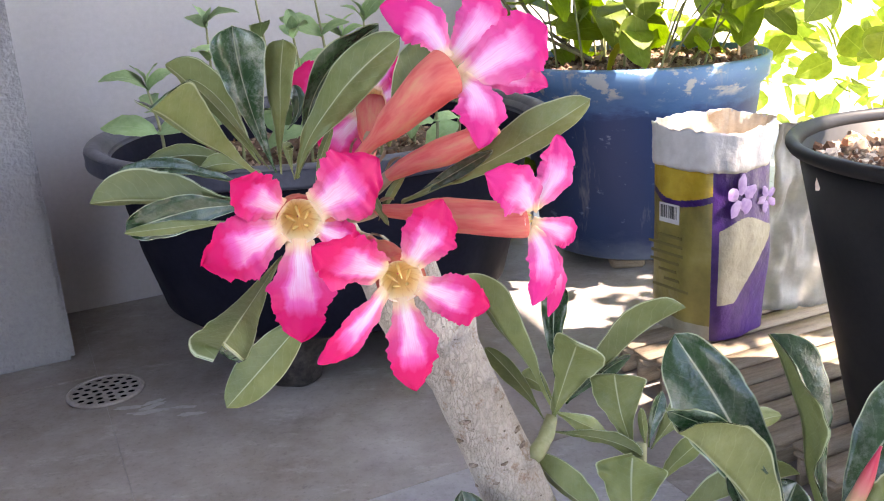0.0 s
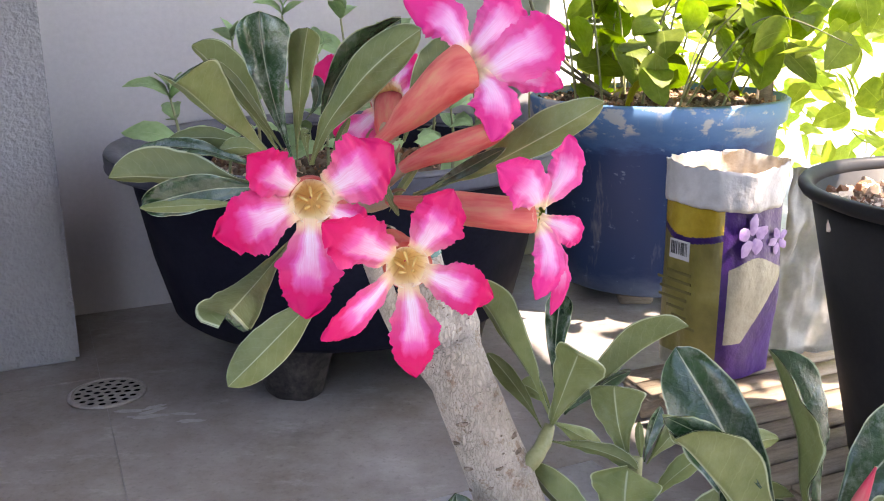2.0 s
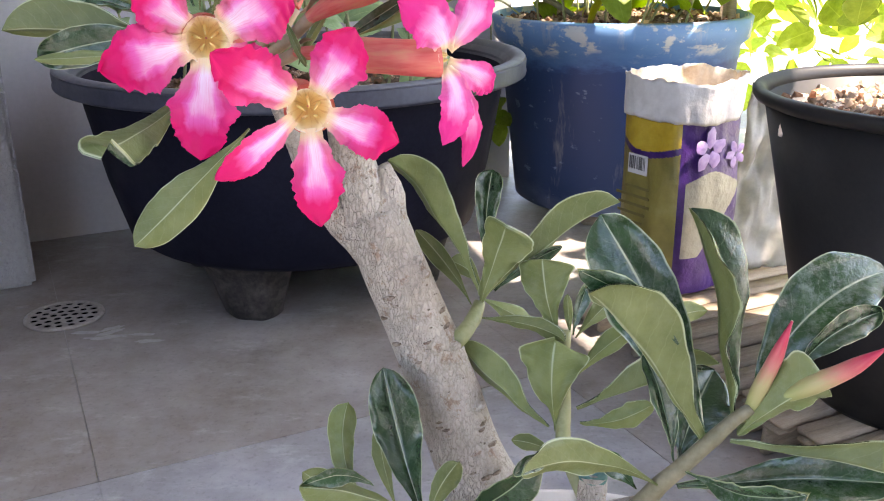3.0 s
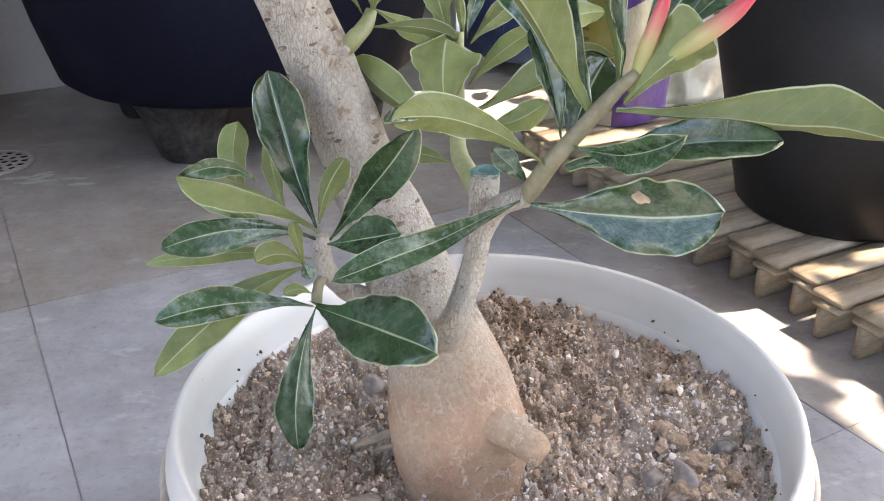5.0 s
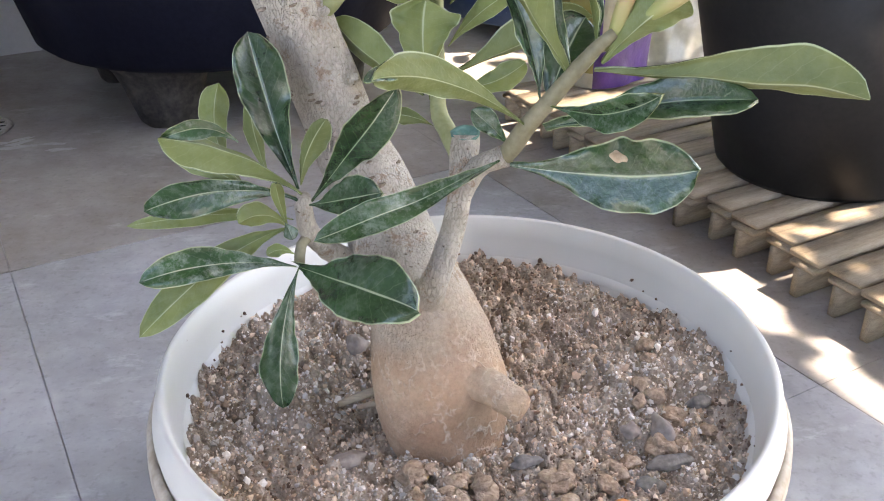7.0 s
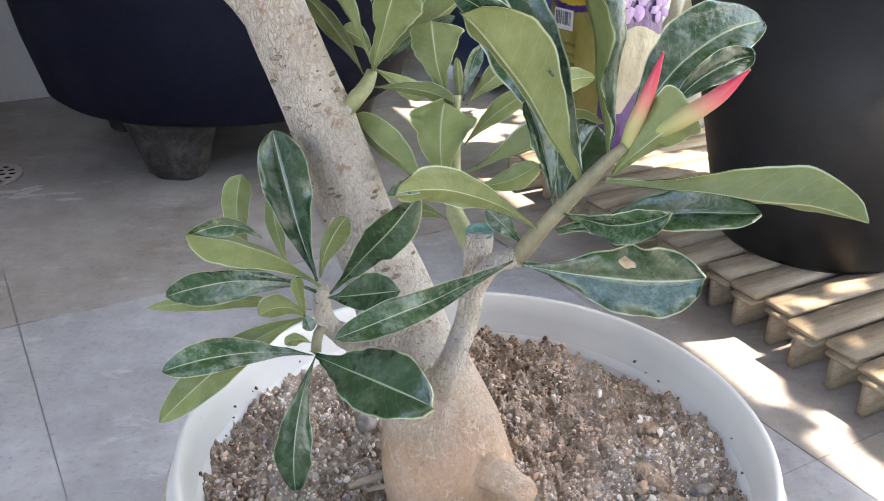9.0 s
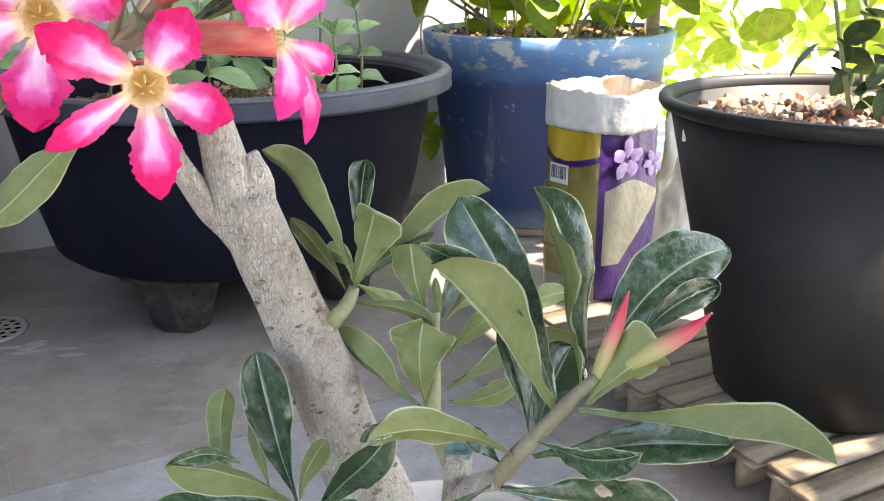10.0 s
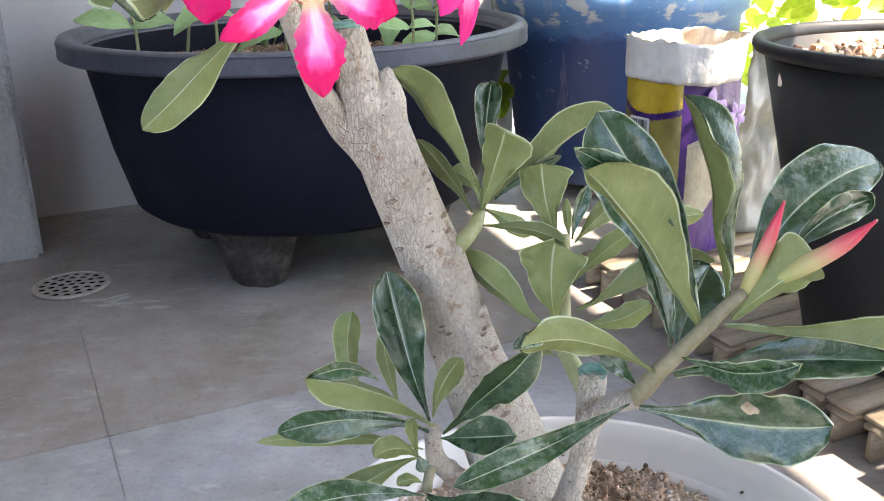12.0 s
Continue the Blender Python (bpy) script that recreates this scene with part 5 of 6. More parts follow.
    # printed barcode label and illegible lines of print on the front
    front = rz @ Vector((0, -1, 0))
    side = rz @ Vector((1, 0, 0))

    def print_bar(name, x, z, w, h, material, lift=0.0025):
        bm = box((w, 0.001, h), bevel=0)
        ob = part(name, bm, material, bag, smooth=False)
        ob.matrix_local = Matrix.Translation(side * x + front * (0.0705 + 0.006 * math.sin(z / 0.283 * 3.0) + lift) + Vector((0, 0, z))) @ rz
        return ob

    paper = speckled("label_paper", grey(0.5), grey(0.56), grey(0.6), 20, 90, 0.6)
    ink = speckled("dark_ink", grey(0.05), grey(0.07), grey(0.1), 20, 90, 0.6)
    print_bar("barcode_label", -0.012, 0.196, 0.040, 0.030, paper)
    rnd = random.Random(5)
    x = -0.028
    while x < 0.004:
        w = rnd.choice((0.0008, 0.0014, 0.002))
        print_bar("barcode_bar", x, 0.198, w, 0.020, ink, 0.0032)
        x += w + rnd.choice((0.0008, 0.0013, 0.0018))
    for k in range(7):
        print_bar("print_line", -0.014 + rnd.uniform(-0.008, 0.008), 0.160 - 0.014 * k, rnd.uniform(0.03, 0.075), 0.004, speckled("faded_print", (0.12, 0.1, 0.03), (0.17, 0.14, 0.05), (0.2, 0.17, 0.06), 30, 90, 0.6) if k == 0 else bpy.data.materials["faded_print"])
    # pale flower shapes printed on the purple part of the side
    pale = speckled("pale_lilac_print", (0.20, 0.11, 0.34), (0.32, 0.20, 0.46), (0.45, 0.34, 0.56), 40, 90, 0.5)
    for x, z, r in ((-0.022, 0.226, 0.034), (0.034, 0.214, 0.022)):
        for n in range(5):
            a = 2 * math.pi * n / 5 + x * 30
            bm = lathe([(0.0, 0.0006), (r * 0.36, 0.0005), (r * 0.42, 0.0)], 18, 0.35, ellipse=(1, 0.72), seed=n + x * 50)
            bm.transform(Matrix.Rotation(a, 4, "Z") @ Matrix.Translation((r * 0.55, 0, 0)))
            ob = part("printed_petal", bm, pale, bag)
            ob.matrix_local = Matrix.Translation(side * (0.0715 + 0.006 * math.sin(z / 0.283 * 3.1) + 0.001) - front * x + Vector((0, 0, z))) @ rz @ Matrix.Rotation(radians(90), 4, "Y")


build_bag()


# ---- greenery ----
def shared_leaves(name, materials, length, ratio, shape, kinds, fold, wave, seed):
    """A few leaf meshes, base at the origin, growing along +y, upper face to +z."""
    rnd = random.Random(seed)
    out = []
    for k in range(kinds):
        l = length * rnd.uniform(0.8, 1.2)
        bend = rnd.uniform(-0.16, 0.10) * l
        bm = blade((0, 0, 0), (0, l * 0.5, -bend * 0.4 + 0.05 * l), (0, l, bend - 0.12 * l), l * ratio * rnd.uniform(0.85, 1.1), (0, 0, 1), fold, shape, 0.0003, wave, 9, 4, seed + k * 3.3)
        out.append(mesh_of(name, bm, materials))
    return out


def aim(at, direction, normal, scale=1.0):
    y = Vector(direction).normalized()
    n = Vector(normal)
    z = (n - y * n.dot(y)).normalized()
    x = y.cross(z)
    m = Matrix((x, y, z)).transposed().to_4x4()
    return Matrix.Translation(at) @ m @ Matrix.Diagonal((scale, scale, scale, 1))


def place_leaf(meshes, parent, rnd, at, direction, normal, scale=1.0):
    ob = new("leaf", rnd.choice(meshes))
    ob.parent = parent
    ob.matrix_local = aim(at, direction, normal, scale)
    return ob


def bucket_vine():
    """Bright heart-leaved climber that fills the blue bucket and hangs over its edge."""
    plant = thing("climbing_plant", "bright green heart-leaved climber growing in the blue bucket", "plant", (0.43, 1.99, 0.39))
    rnd = random.Random(12)
    leaves = shared_leaves("leaf", [M["vine"], M["vine"]], 0.095, 0.82, "round", 6, 10, 0.05, 2.0)
    yellow = shared_leaves("leaf", [M["vine_yellow"], M["vine_yellow"]], 0.070, 0.78, "round", 2, 14, 0.08, 8.0)
    for k in range(24):
        a = rnd.uniform(0, 2 * math.pi)
        r = 0.20 * math.sqrt(rnd.random())
        p0 = Vector((r * math.cos(a), r * math.sin(a), 0.0))
        lean = Vector((math.cos(a), math.sin(a), 0)) * rnd.uniform(0.06, 0.34) + Vector((0.12, 0.05, 0))
        h = rnd.uniform(0.16, 0.52)
        p1 = p0 + lean * 0.35 + Vector((0, 0, h * 0.55))
        p2 = p0 + lean * 0.8 + Vector((rnd.uniform(-0.05, 0.05), rnd.uniform(-0.05, 0.05), h))
        p3 = p0 + lean * 1.35 + Vector((rnd.uniform(-0.08, 0.08), rnd.uniform(-0.08, 0.08), h * rnd.uniform(0.7, 1.2)))
        part("stem", tube([p0, p1, p2, p3], [0.0026, 0.0021, 0.0016, 0.0009], 6), M["shoot"], plant)
        for j in range(8):
            u = 0.20 + 0.78 * rnd.random() ** 0.75
            p = p0.lerp(p1, u * 2) if u < 0.5 else p1.lerp(p2, (u - 0.5) * 3) if u < 0.83 else p2.lerp(p3, (u - 0.83) * 6)
            d = Vector((rnd.gauss(0, 1), rnd.gauss(-0.2, 1), rnd.gauss(-0.3, 0.55)))
            n = Vector((rnd.gauss(0.35, 0.45), rnd.gauss(0.0, 0.55), 1.0))
            place_leaf(yellow if rnd.random() < 0.07 else leaves, plant, rnd, p + d.normalized() * 0.02, d, n, rnd.uniform(0.65, 1.2))
    # a drooping runner beside the bucket's wall
    drop = [Vector((-0.22, -0.05, 0.03)), Vector((-0.28, -0.06, 0.05)), Vector((-0.270, -0.060, -0.141)), Vector((-0.260, -0.060, -0.211))]
    part("stem", tube(drop, [0.0022, 0.0020, 0.0017, 0.0010], 6), M["shoot"], plant)
    for k in range(5):
        d = Vector((rnd.gauss(0, 0.5), -0.7, rnd.gauss(-0.6, 0.3)))
        place_leaf(leaves, plant, rnd, drop[2].lerp(drop[3], 0.2 * k), d, (rnd.gauss(0, 0.4), -0.5, 1), 0.55)
    # two woody runners up the wall's end
    for x, y in ((-0.30, 0.02), (-0.335, -0.01)):
        part("stem", tube([(-0.10, 0, 0.02), (x + 0.06, y, 0.14), (x, y, 0.34), (x - 0.02, y, 0.75)], [0.0045, 0.004, 0.0035, 0.003], 7), M["stem"], plant)


bucket_vine()


def potted_rose():
    """Thin branching shrub with small dull leaves in the black pot."""
    plant = thing("potted_shrub", "thin leafy shrub with small dull green leaves in the black pot", "plant", (BPOT.x, BPOT.y, BPOT.z + 0.345))
    rnd = random.Random(77)
    leaves = shared_leaves("leaf", [M["dark_leaf"], M["dark_leaf"]], 0.034, 0.62, "round", 5, 12, 0.06, 5.0)
    for k in range(5):
        a = rnd.uniform(0, 2 * math.pi)
        p0 = Vector((0.02 + 0.02 * math.cos(a), 0.02 * math.sin(a), -0.01))
        out = Vector((math.cos(a), math.sin(a), 0)) * rnd.uniform(0.05, 0.20)
        p1, p2, p3 = p0 + out * 0.3 + Vector((0, 0, 0.10)), p0 + out * 0.7 + Vector((0, 0, 0.26)), p0 + out * 1.2 + Vector((0, 0, rnd.uniform(0.36, 0.6)))
        part("stem", tube([p0, p1, p2, p3], [0.0034, 0.0026, 0.0019, 0.0011], 7), M["shoot"], plant)
        for j in range(24):
            u = rnd.uniform(0.1, 1.0)
            p = p0.lerp(p1, u * 3) if u < 0.33 else p1.lerp(p2, (u - 0.33) * 3) if u < 0.66 else p2.lerp(p3, (u - 0.66) * 3)
            d = Vector((rnd.gauss(0, 1), rnd.gauss(0, 1), rnd.gauss(-0.1, 0.6)))
            place_leaf(leaves, plant, rnd, p + d.normalized() * rnd.uniform(0.005, 0.03), d, (rnd.gauss(0.2, 0.5), rnd.gauss(0, 0.5), 1), rnd.uniform(0.7, 1.3))


potted_rose()


def joined_leaves(name, label, meshes_args, count, place, seed, material):
    """Many leaves in one mesh, for greenery too dense to count."""
    rnd = random.Random(seed)
    length, ratio, shape = meshes_args
    verts, faces, uvs = [], [], []
    for _ in range(count):
        at, d, n, s = place(rnd)
        m = aim(at, d, n, s)
        l, w = length, length * ratio
        i0 = len(verts)
        rows = 5
        for i in range(rows + 1):
            u = i / rows
            h = w / 2 * max(0.02, math.sin(math.pi * u ** (0.8 if shape == "round" else 1.2))) ** 0.7
            for v in (-1, 0, 1):
                verts.append(m @ Vector((v * h, u * l, (0.18 * abs(v) * h) - 0.18 * l * u * u)))
                uvs.append((u, 0.5 + 0.5 * v))
        for i in range(rows):
            for j in range(2):
                a = i0 + i * 3 + j
                faces.append((a, a + 1, a + 4, a + 3))
    me = bpy.data.meshes.new(name)
    me.from_pydata(verts, [], faces)
    layer = me.uv_layers.new()
    layer.data.foreach_set("uv", [c for lp in me.loops for c in uvs[lp.vertex_index]])
    me.materials.append(material)
    me.polygons.foreach_set("use_smooth", [True] * len(me.polygons))
    ob = new(name, me)
    return tagged(ob, label, "shrub", kind="stuff") if label else ob


def hedge_place(rnd):
    x = rnd.uniform(0.55, 3.4)
    y = 2.35 + 0.9 * rnd.random() - 0.25 * (x - 0.55) * 0.35
    top = 1.25 + 0.35 * noise.noise((x * 1.6, y, 4))
    z = rnd.uniform(0.06, top)
    return (x, y, z), (rnd.gauss(0, 1), rnd.gauss(-0.3, 1), rnd.gauss(-0.5, 0.6)), (rnd.gauss(0.3, 0.5), rnd.gauss(-0.1, 0.5), 1), rnd.uniform(0.7, 1.3)


joined_leaves("garden_shrub", "dense sunlit garden foliage beyond the porch", (0.085, 0.72, "round"), 1500, hedge_place, 5, M["vine"])


def side_place(rnd):
    u = rnd.random()
    c = Vector((0.98, 1.95, 0.62)) if u < 0.7 else Vector((1.40, 1.70, 0.62))
    q = Vector((rnd.gauss(0, 0.20), rnd.gauss(0, 0.22), rnd.gauss(0, 0.20)))
    p = c + q
    p.z = max(0.1, p.z)
    return p, (rnd.gauss(0, 1), rnd.gauss(-0.3, 1), rnd.gauss(-0.6, 0.6)), (rnd.gauss(0.3, 0.5), rnd.gauss(0, 0.5), 1), rnd.uniform(0.7, 1.25)


joined_leaves("side_shrub", "leafy shrub leaning in beside the black pot", (0.078, 0.74, "round"), 430, side_place, 15, M["vine"])


def seedling(x, y, height, turn, pairs, size, seed):
    """A young plant: upright stem with crossed pairs of leaves."""
    plant = thing("seedling", "young green seedling with paired leaves in the navy tub", "plant", (x, y, 0.318), group="seedlings in the tub")
    rnd = random.Random(seed)
    top = Vector((rnd.uniform(-0.02, 0.02), rnd.uniform(-0.02, 0.02), height))
    part("stem", tube([(0, 0, -0.004), top * 0.5 + Vector((0.006, 0.003, 0)), top], [0.0030, 0.0026, 0.0018], 8), M["shoot"], plant)
    for k in range(pairs + 1):
        u = 1.0 - 0.23 * k
        for s in (0, math.pi):
            a = turn + k * math.pi / 2 + s + rnd.uniform(-0.3, 0.3)
            up = 0.75 - 0.35 * k + rnd.uniform(-0.25, 0.25)
            place_leaf(SEED_LEAVES, plant, rnd, top * u, (math.cos(a), math.sin(a), up), (-math.cos(a) * up + rnd.uniform(-0.3, 0.3), -math.sin(a) * up - 0.7, 1), size * (0.72 + 0.14 * k) * rnd.uniform(0.8, 1.12))
    for s in (0, 3.0):
        place_leaf(SEED_LEAVES, plant, rnd, top, (math.cos(turn + s) * 0.35, math.sin(turn + s) * 0.35, 1), (-math.cos(turn + s), -math.sin(turn + s), 0.3), size * 0.55)


SEED_LEAVES = shared_leaves("leaf", [M["herb"], M["herb"]], 0.084, 0.50, "herb", 5, 16, 0.10, 11.0)
seedling(-0.445, 1.450, 0.150, 0.3, 2, 1.0, 1)
seedling(-0.400, 1.560, 0.235, 2.9, 2, 0.95, 2)
seedling(-0.290, 1.610, 0.275, 0.2, 3, 0.9, 3)
seedling(-0.185, 1.600, 0.270, 1.1, 3, 1.05, 4)
seedling(-0.120, 1.550, 0.230, 0.5, 2, 1.0, 5)
seedling(-0.050, 1.620, 0.245, 0.2, 3, 0.9, 6)
seedling(-0.215, 1.500, 0.215, 1.9, 3, 1.0, 7)
seedling(-0.330, 1.500, 0.180, 0.9, 2, 0.9, 8)
seedling(-0.095, 1.420, 0.150, 2.0, 2, 0.8, 9)
seedling(-0.010, 1.480, 0.130, 0.6, 2, 0.8, 10)
seedling(0.030, 1.560, 0.165, 2.3, 3, 0.8, 11)
seedling(-0.165, 1.660, 0.200, 0.0, 3, 0.9, 12)


# ---- small things ----
def perforated(radius, holes, thickness):
    """A round plate with round holes cut through."""
    bm = bmesh.new()

    def loop(cx, cy, r, n):
        vs = [bm.verts.new((cx + r * math.cos(2 * math.pi * k / n), cy + r * math.sin(2 * math.pi * k / n), 0)) for k in range(n)]
        return [bm.edges.new((vs[k], vs[(k + 1) % n])) for k in range(n)]

    edges = loop(0, 0, radius, 48)
    for x, y, r in holes:
        edges += loop(x, y, r, 12)
    bmesh.ops.triangle_fill(bm, use_beauty=True, use_dissolve=False, edges=edges)
    got = bmesh.ops.extrude_face_region(bm, geom=bm.faces[:])
    bmesh.ops.translate(bm, verts=[v for v in got["geom"] if isinstance(v, bmesh.types.BMVert)], vec=(0, 0, thickness))
    bmesh.ops.recalc_face_normals(bm, faces=bm.faces)
    return bm


def build_drain():
    drain = thing("floor_drain", "round perforated metal floor drain cover, stained", "floor drain", (-0.569, 1.353, 0.001))
    steel = speckled("stained_steel", (0.20, 0.18, 0.165), (0.32, 0.29, 0.27), (0.46, 0.43, 0.41), 40, 200, 0.55, 0.5, 0.2, 0.0005, metal=0.3)
    holes = [(0, 0, 0.0058)]
    for n, r in ((6, 0.0165), (11, 0.0315), (16, 0.0465)):
        for k in range(n):
            a = 2 * math.pi * k / n + 0.2
            holes.append((r * math.cos(a), r * math.sin(a), 0.0058))
    plate = perforated(0.054, holes, 0.0012)
    plate.transform(Matrix.Translation((0, 0, 0.0015)))
    part("cover", plate, steel, drain, smooth=False)
    part("ring", lathe([(0.054, 0.000), (0.062, 0.0002), (0.0615, 0.0025), (0.0555, 0.0045), (0.054, 0.0035)], 48, closed=True), steel, drain)
    # flat near-black disc that paints the darkness seen through the holes
    part("sump", lathe([(0.0, 0.0003), (0.053, 0.0003)], 32), speckled("hole_shade_black", grey(0.003), grey(0.005), grey(0.008), 30, 90, 1.0, 0.0), drain)


build_drain()


def pebble(name, at, size, turn, colour, label, seed, lump=0.25):
    bm = bmesh.new()
    bmesh.ops.create_icosphere(bm, subdivisions=3, radius=0.5)
    for v in bm.verts:
        v.co *= 1 + 1.9 * lump * noise.noise(v.co * 2.3 + Vector((seed, 0, 0))) + 0.16 * noise.noise(v.co * 9 + Vector((0, seed, 0)))
        v.co = Vector((v.co.x * size[0], v.co.y * size[1], v.co.z * size[2]))
    ob = new(name, mesh_of(name, bm, colour))
    ob.matrix_world = Matrix.Translation(at) @ Matrix.Rotation(radians(turn), 4, "Z")
    return tagged(ob, label, "pebble")


grey_stone = speckled("grey_stone", (0.14, 0.11, 0.095), (0.23, 0.19, 0.165), (0.34, 0.29, 0.26), 60, 300, 0.85, 0.3, 0.5, 0.0008)
slate = speckled("dark_slate", (0.07, 0.062, 0.057), (0.14, 0.125, 0.115), (0.32, 0.29, 0.26), 70, 300, 0.8, 0.3, 0.5, 0.0008)
orange = speckled("orange_stone", (0.45, 0.13, 0.02), (0.62, 0.24, 0.05), (0.68, 0.38, 0.14), 70, 300, 0.5, 0.5, 0.2, 0.0005)
pebble("orange_pebble", (0.189, 0.285, 0.1772), (0.0136, 0.0080, 0.0072), -35, orange, "small orange pebble on the potting soil", 1)
pebble("stone", (0.221, 0.340, 0.1782), (0.0104, 0.0176, 0.0128), 10, grey_stone, "upright brown-grey stone in the potting soil", 2)
pebble("stone", (0.206, 0.344, 0.1752), (0.0104, 0.0096, 0.0088), 30, grey_stone, "brown-grey stone in the potting soil", 3)
pebble("stone", (0.220, 0.318, 0.1752), (0.0272, 0.0096, 0.0064), 8, slate, "flat dark slate chip on the potting soil", 4)
pebble("stone", (0.204, 0.303, 0.1742), (0.0160, 0.0112, 0.0064), -25, slate, "dark grey flat stone on the potting soil", 5)
pebble("stone", (0.058, 0.436, 0.1772), (0.0128, 0.0104, 0.0120), 0, grey_stone, "greenish grey stone at the back of the soil", 6)
pebble("stone", (0.075, 0.436, 0.1752), (0.0088, 0.0080, 0.0080), 0, orange, "tan pebble at the back of the soil", 7)
pebble("stone", (0.250, 0.367, 0.1742), (0.0128, 0.0080, 0.0064), 20, slate, "dark chip on the potting soil", 8)
pebble("stone", (0.146, 0.324, 0.1752), (0.0160, 0.0072, 0.0056), 12, slate, "black chip beside the trunk", 9)
pebble("stone", (0.056, 0.334, 0.1742), (0.0176, 0.0112, 0.0072), 12, grey_stone, "brown clod on the potting soil", 10)


def twig(points, r, seed):
    ob = new("twig", mesh_of("twig", tube(points, [r * 0.8, r, r * 0.9, r * 0.5], 8, None, 0.25, 120), M["wood"]))
    return tagged(ob, "dry brown twig lying on the potting soil", "twig")


twig([(0.050, 0.366, 0.1850), (0.062, 0.370, 0.1870), (0.076, 0.376, 0.1870), (0.088, 0.380, 0.1850)], 0.0026, 1)
twig([(0.060, 0.362, 0.1850), (0.070, 0.365, 0.1855), (0.080, 0.366, 0.1850), (0.088, 0.370, 0.1840)], 0.0016, 2)


clod_mat = speckled("brown_clod", (0.13, 0.085, 0.06), (0.34, 0.235, 0.165), (0.54, 0.42, 0.32), 90, 380, 0.95, 0.2, 0.9, 0.002)
rnd_clod = random.Random(31)
for n in range(26):
    u = rnd_clod.random()
    x, y = 0.085 + 0.115 * u, 0.318 - 0.016 * math.sin(3 * u) + rnd_clod.uniform(-0.014, 0.010)
    if n % 3 == 0:
        x, y = rnd_clod.uniform(0.215, 0.262), rnd_clod.uniform(0.33, 0.45)
    r = rnd_clod.uniform(0.006, 0.013)
    clod = pebble("soil_clod", (x, y, 0.1745), (r * 1.3, r, r * 0.7), rnd_clod.uniform(0, 180), clod_mat, "brown crumbly clod on the potting soil", 40 + n, 0.45)
    tagged(clod, category="clod", group="clods on the potting soil")


def build_sheet():
    """A crumpled sheet of cloudy plastic, stood between the sack and the black pot."""
    bm = bmesh.new()
    nx, nz = 18, 26
    vs = [[None] * (nz + 1) for _ in range(nx + 1)]
    for i in range(nx + 1):
        for j in range(nz + 1):
            u, v = i / nx, j / nz
            w = 0.075 - 0.035 * v
            y = 0.022 * noise.noise((u * 4, v * 5, 3)) + 0.010 * noise.noise((u * 11, v * 12, 1)) + 0.05 * v
            vs[i][j] = bm.verts.new(((u - 0.5) * 2 * w + 0.012 * v, y, v * 0.30))
    for i in range(nx):
        for j in range(nz):
            bm.faces.new((vs[i][j], vs[i + 1][j], vs[i + 1][j + 1], vs[i][j + 1]))
    bmesh.ops.solidify(bm, geom=bm.faces[:], thickness=0.001)
    m = speckled("cloudy_plastic", (0.40, 0.39, 0.36), (0.50, 0.49, 0.46), (0.60, 0.59, 0.56), 10, 80, 0.35, 0.6, 0.25, 0.002)
    ob = tagged(new("plastic_sheet", mesh_of("plastic_sheet", bm, m)), "crumpled cloudy grey plastic standing behind the black pot", "plastic sheet")
    ob.matrix_world = Matrix.Translation((0.578, 1.415, 0.052)) @ Matrix.Rotation(radians(8), 4, "Z")


build_sheet()


def build_smear():
    """Dried whitish splashes on the floor beside the drain."""
    verts, faces = [], []
    rnd = random.Random(4)
    for k in range(9):
        c = Vector((-0.455 + 0.030 * rnd.gauss(0, 1), 1.268 + 0.016 * rnd.gauss(0, 1), 0.0006 + 0.00012 * k))
        l, w, n = rnd.uniform(0.008, 0.026), rnd.uniform(0.003, 0.007), 22
        i0 = len(verts)
        turn = Matrix.Rotation(radians(20 + rnd.uniform(-25, 25)), 3, "Z")
        for j in range(n):
            a = 2 * math.pi * j / n
            f = 1 + 0.55 * noise.noise((math.cos(a) * 1.8 + k, math.sin(a) * 1.8, k * 2.0))
            verts.append(c + turn @ Vector((l * f * math.cos(a), w * f * math.sin(a), 0)))
        faces.append(list(range(i0, i0 + n)))
    me = bpy.data.meshes.new("dried_splash")
    me.from_pydata(verts, [], faces)
    me.materials.append(speckled("dried_whitewash", (0.30, 0.29, 0.29), (0.38, 0.37, 0.37), (0.46, 0.45, 0.45), 60, 200, 0.85))
    return tagged(new("dried_splash", me), "whitish dried splashes on the floor by the drain", "stain", kind="stuff")


build_smear()


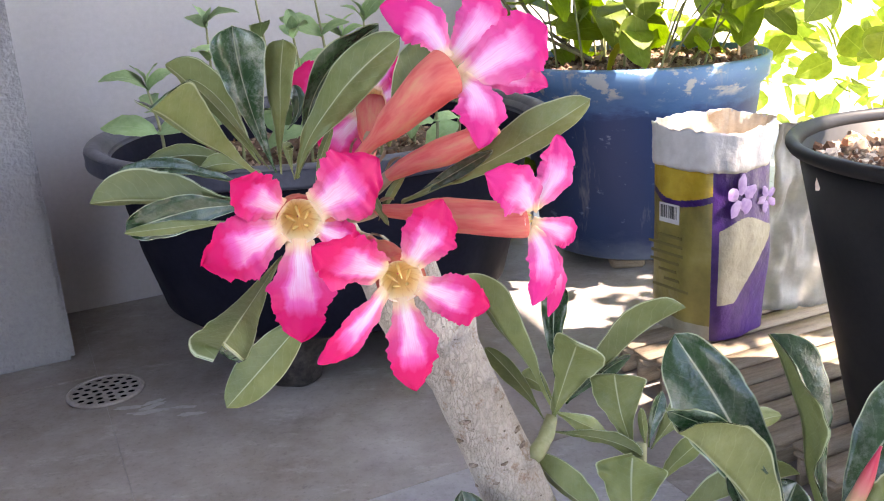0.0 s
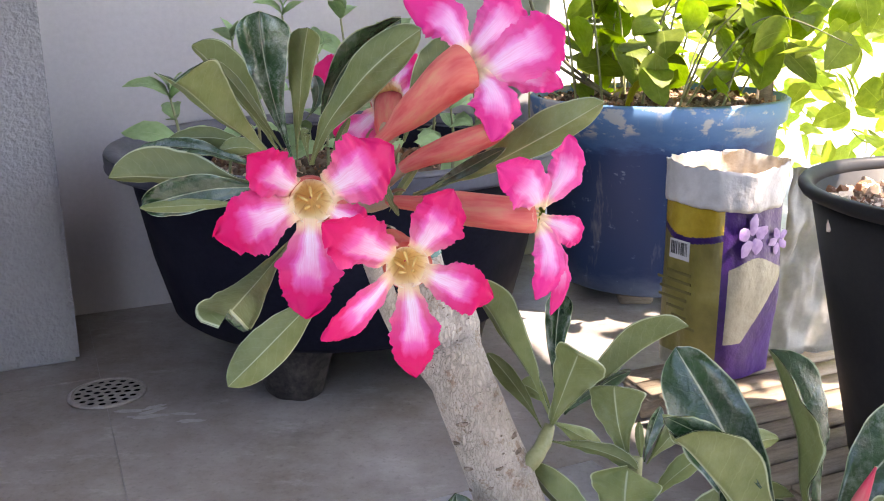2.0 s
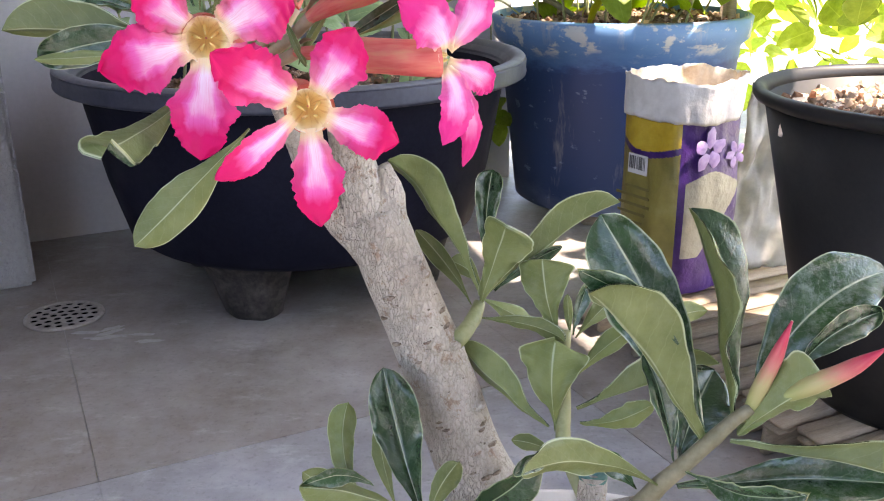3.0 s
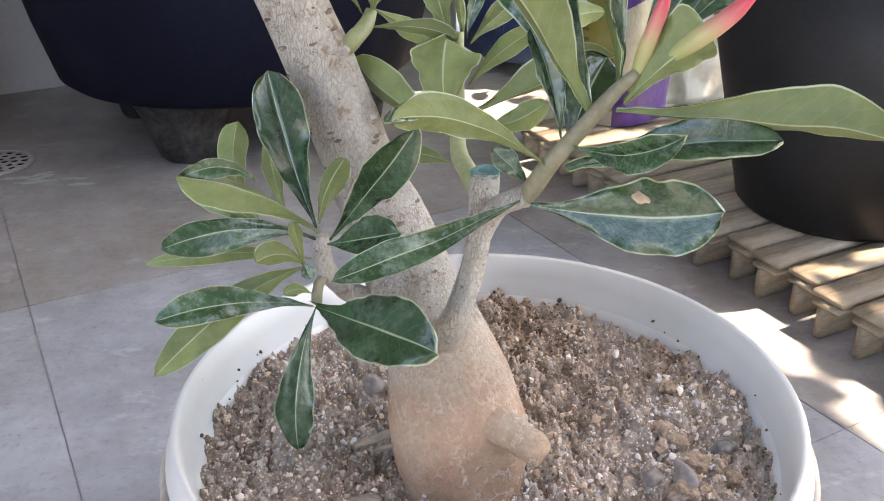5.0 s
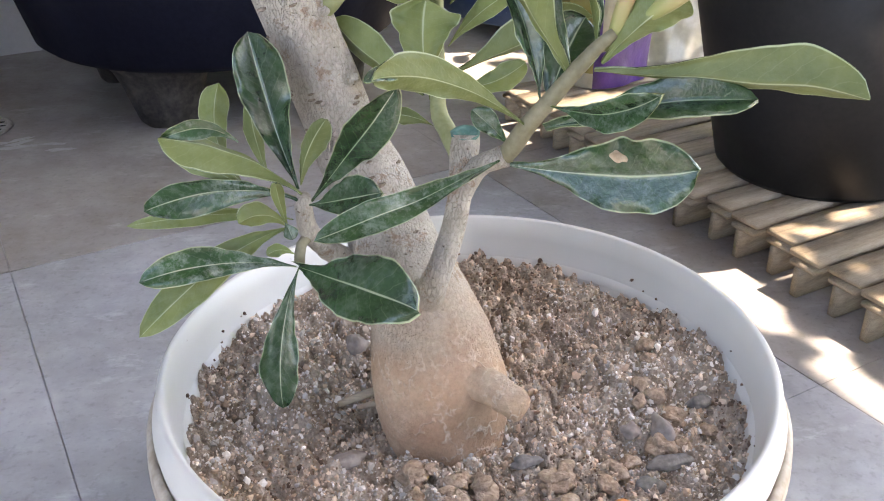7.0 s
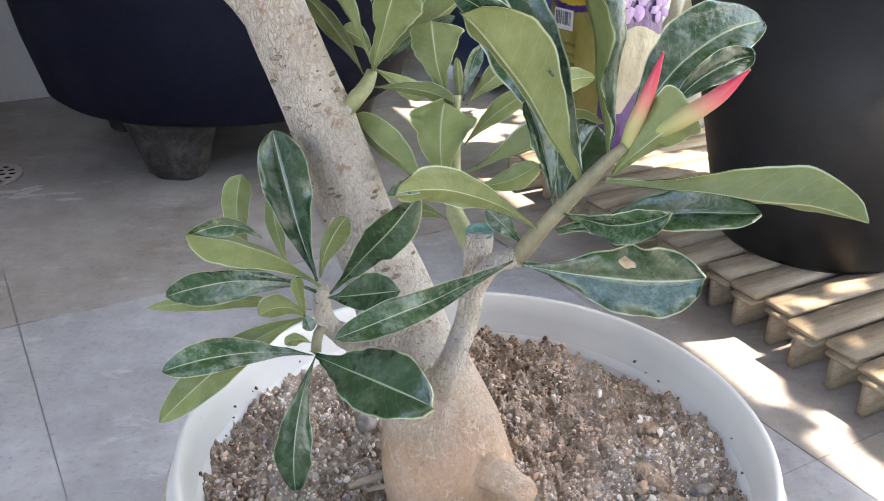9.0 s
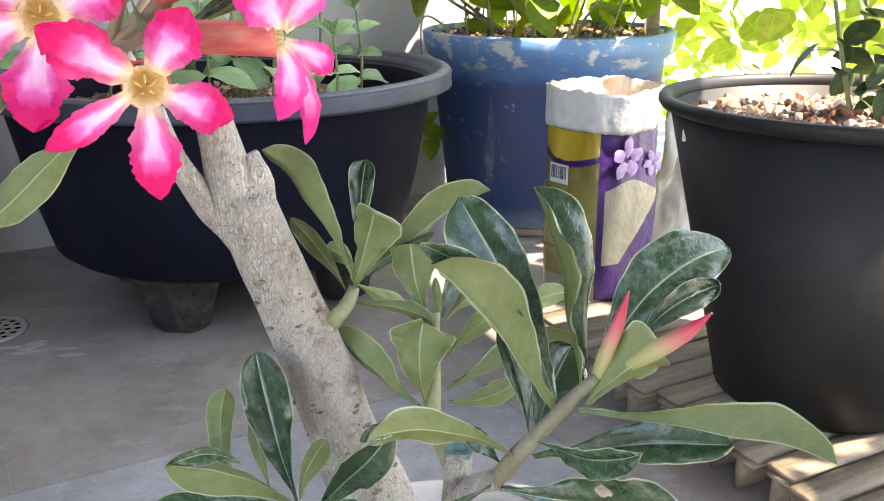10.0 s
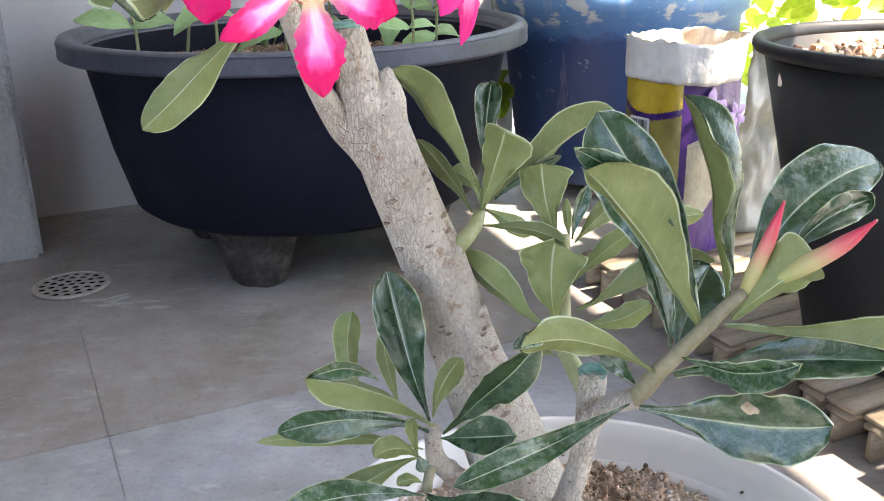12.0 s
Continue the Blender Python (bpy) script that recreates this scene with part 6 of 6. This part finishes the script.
def build_shade_canopy():
    """A small tree added out of view, whose leaves dapple the slats and shade the sack."""
    tree = thing("garden_tree", "unseen leafy tree added to shade the wooden slats and the sack", "tree", (2.25, 0.62, -0.04))
    part("limb", tube([(-0.02, 0, 1.1), (-0.3, 0.35, 1.45), (-0.6, 0.75, 1.62), (-0.9, 0.98, 1.63)], [0.02, 0.016, 0.011, 0.005], 10, None, 0.1, 20), M["stem"], tree)
    part("trunk", tube([(0, 0, 0), (0.02, 0.01, 0.6), (-0.03, 0, 1.15), (-0.22, 0.01, 1.5), (-0.5, 0.02, 1.62)], [0.035, 0.03, 0.026, 0.018, 0.008], 12, None, 0.1, 20), M["stem"], tree)

    # leaf patches placed along the sun's path to the spots that need shade
    def canopy(rnd):
        pick = rnd.random()
        if pick > 0.74:
            return (rnd.uniform(1.13, 1.62), rnd.uniform(1.13, 1.34), rnd.uniform(1.57, 1.68)), (rnd.gauss(0, 1), rnd.gauss(0, 1), rnd.gauss(-0.3, 0.4)), (rnd.gauss(0, 0.4), rnd.gauss(0, 0.4), 1), rnd.uniform(0.7, 1.3)
        if pick < 0.28:
            return (rnd.uniform(1.16, 1.62), rnd.uniform(1.36, 1.78), rnd.uniform(1.57, 1.68)), (rnd.gauss(0, 1), rnd.gauss(0, 1), rnd.gauss(-0.3, 0.4)), (rnd.gauss(0, 0.4), rnd.gauss(0, 0.4), 1), rnd.uniform(0.7, 1.3)
        y = rnd.uniform(0.18, 0.80)
        return (rnd.uniform(1.345 + 0.02 * math.sin(40 * y), 1.95) + rnd.gauss(0, 0.010), y, rnd.uniform(1.57, 1.68)), (rnd.gauss(0, 1), rnd.gauss(0, 1), rnd.gauss(-0.3, 0.4)), (rnd.gauss(0, 0.4), rnd.gauss(0, 0.4), 1), rnd.uniform(0.7, 1.3)

    crown = joined_leaves("crown", "", (0.075, 0.66, "round"), 980, canopy, 41, M["vine"])
    crown.parent = tree
    crown.matrix_parent_inverse = Matrix.Translation((-2.25, -0.62, 0.04))


build_shade_canopy()
post = thing("garden_post", "slim pale wooden post in the sun behind the sack", "post", (0.640, 1.94, -0.04))
part("shaft", box((0.028, 0.028, 0.52), (0, 0, 0.26), bevel=0.004), M["wood"], post)


# ---- floor tiles ----
tile_mesh = mesh_of("tile", box((0.5993, 0.5993, 0.006), bevel=0.0003), M["floor"], False)
clean_mesh = mesh_of("tile", box((0.5993, 0.5993, 0.006), bevel=0.0003), M["floor_clean"], False)
for i in range(-7, 4):
    for j in range(-6, 4):
        if -4.0 < (i + 1) * 0.6 and (i + 1) * 0.6 < 2.61 and (j + 1) * 0.6 < 2.5:
            ob = new("tile", clean_mesh if j < 0 and i < 1 else tile_mesh)
            ob.parent = floor
            rnd = random.Random(i * 31 + j)
            ob.matrix_parent_inverse = floor.matrix_world.inverted()
            ob.matrix_basis = Matrix.Translation(at_room(i * 0.6 + 0.3, j * 0.6 + 0.3, -0.003 + rnd.uniform(-0.0003, 0.0003))) @ TURN
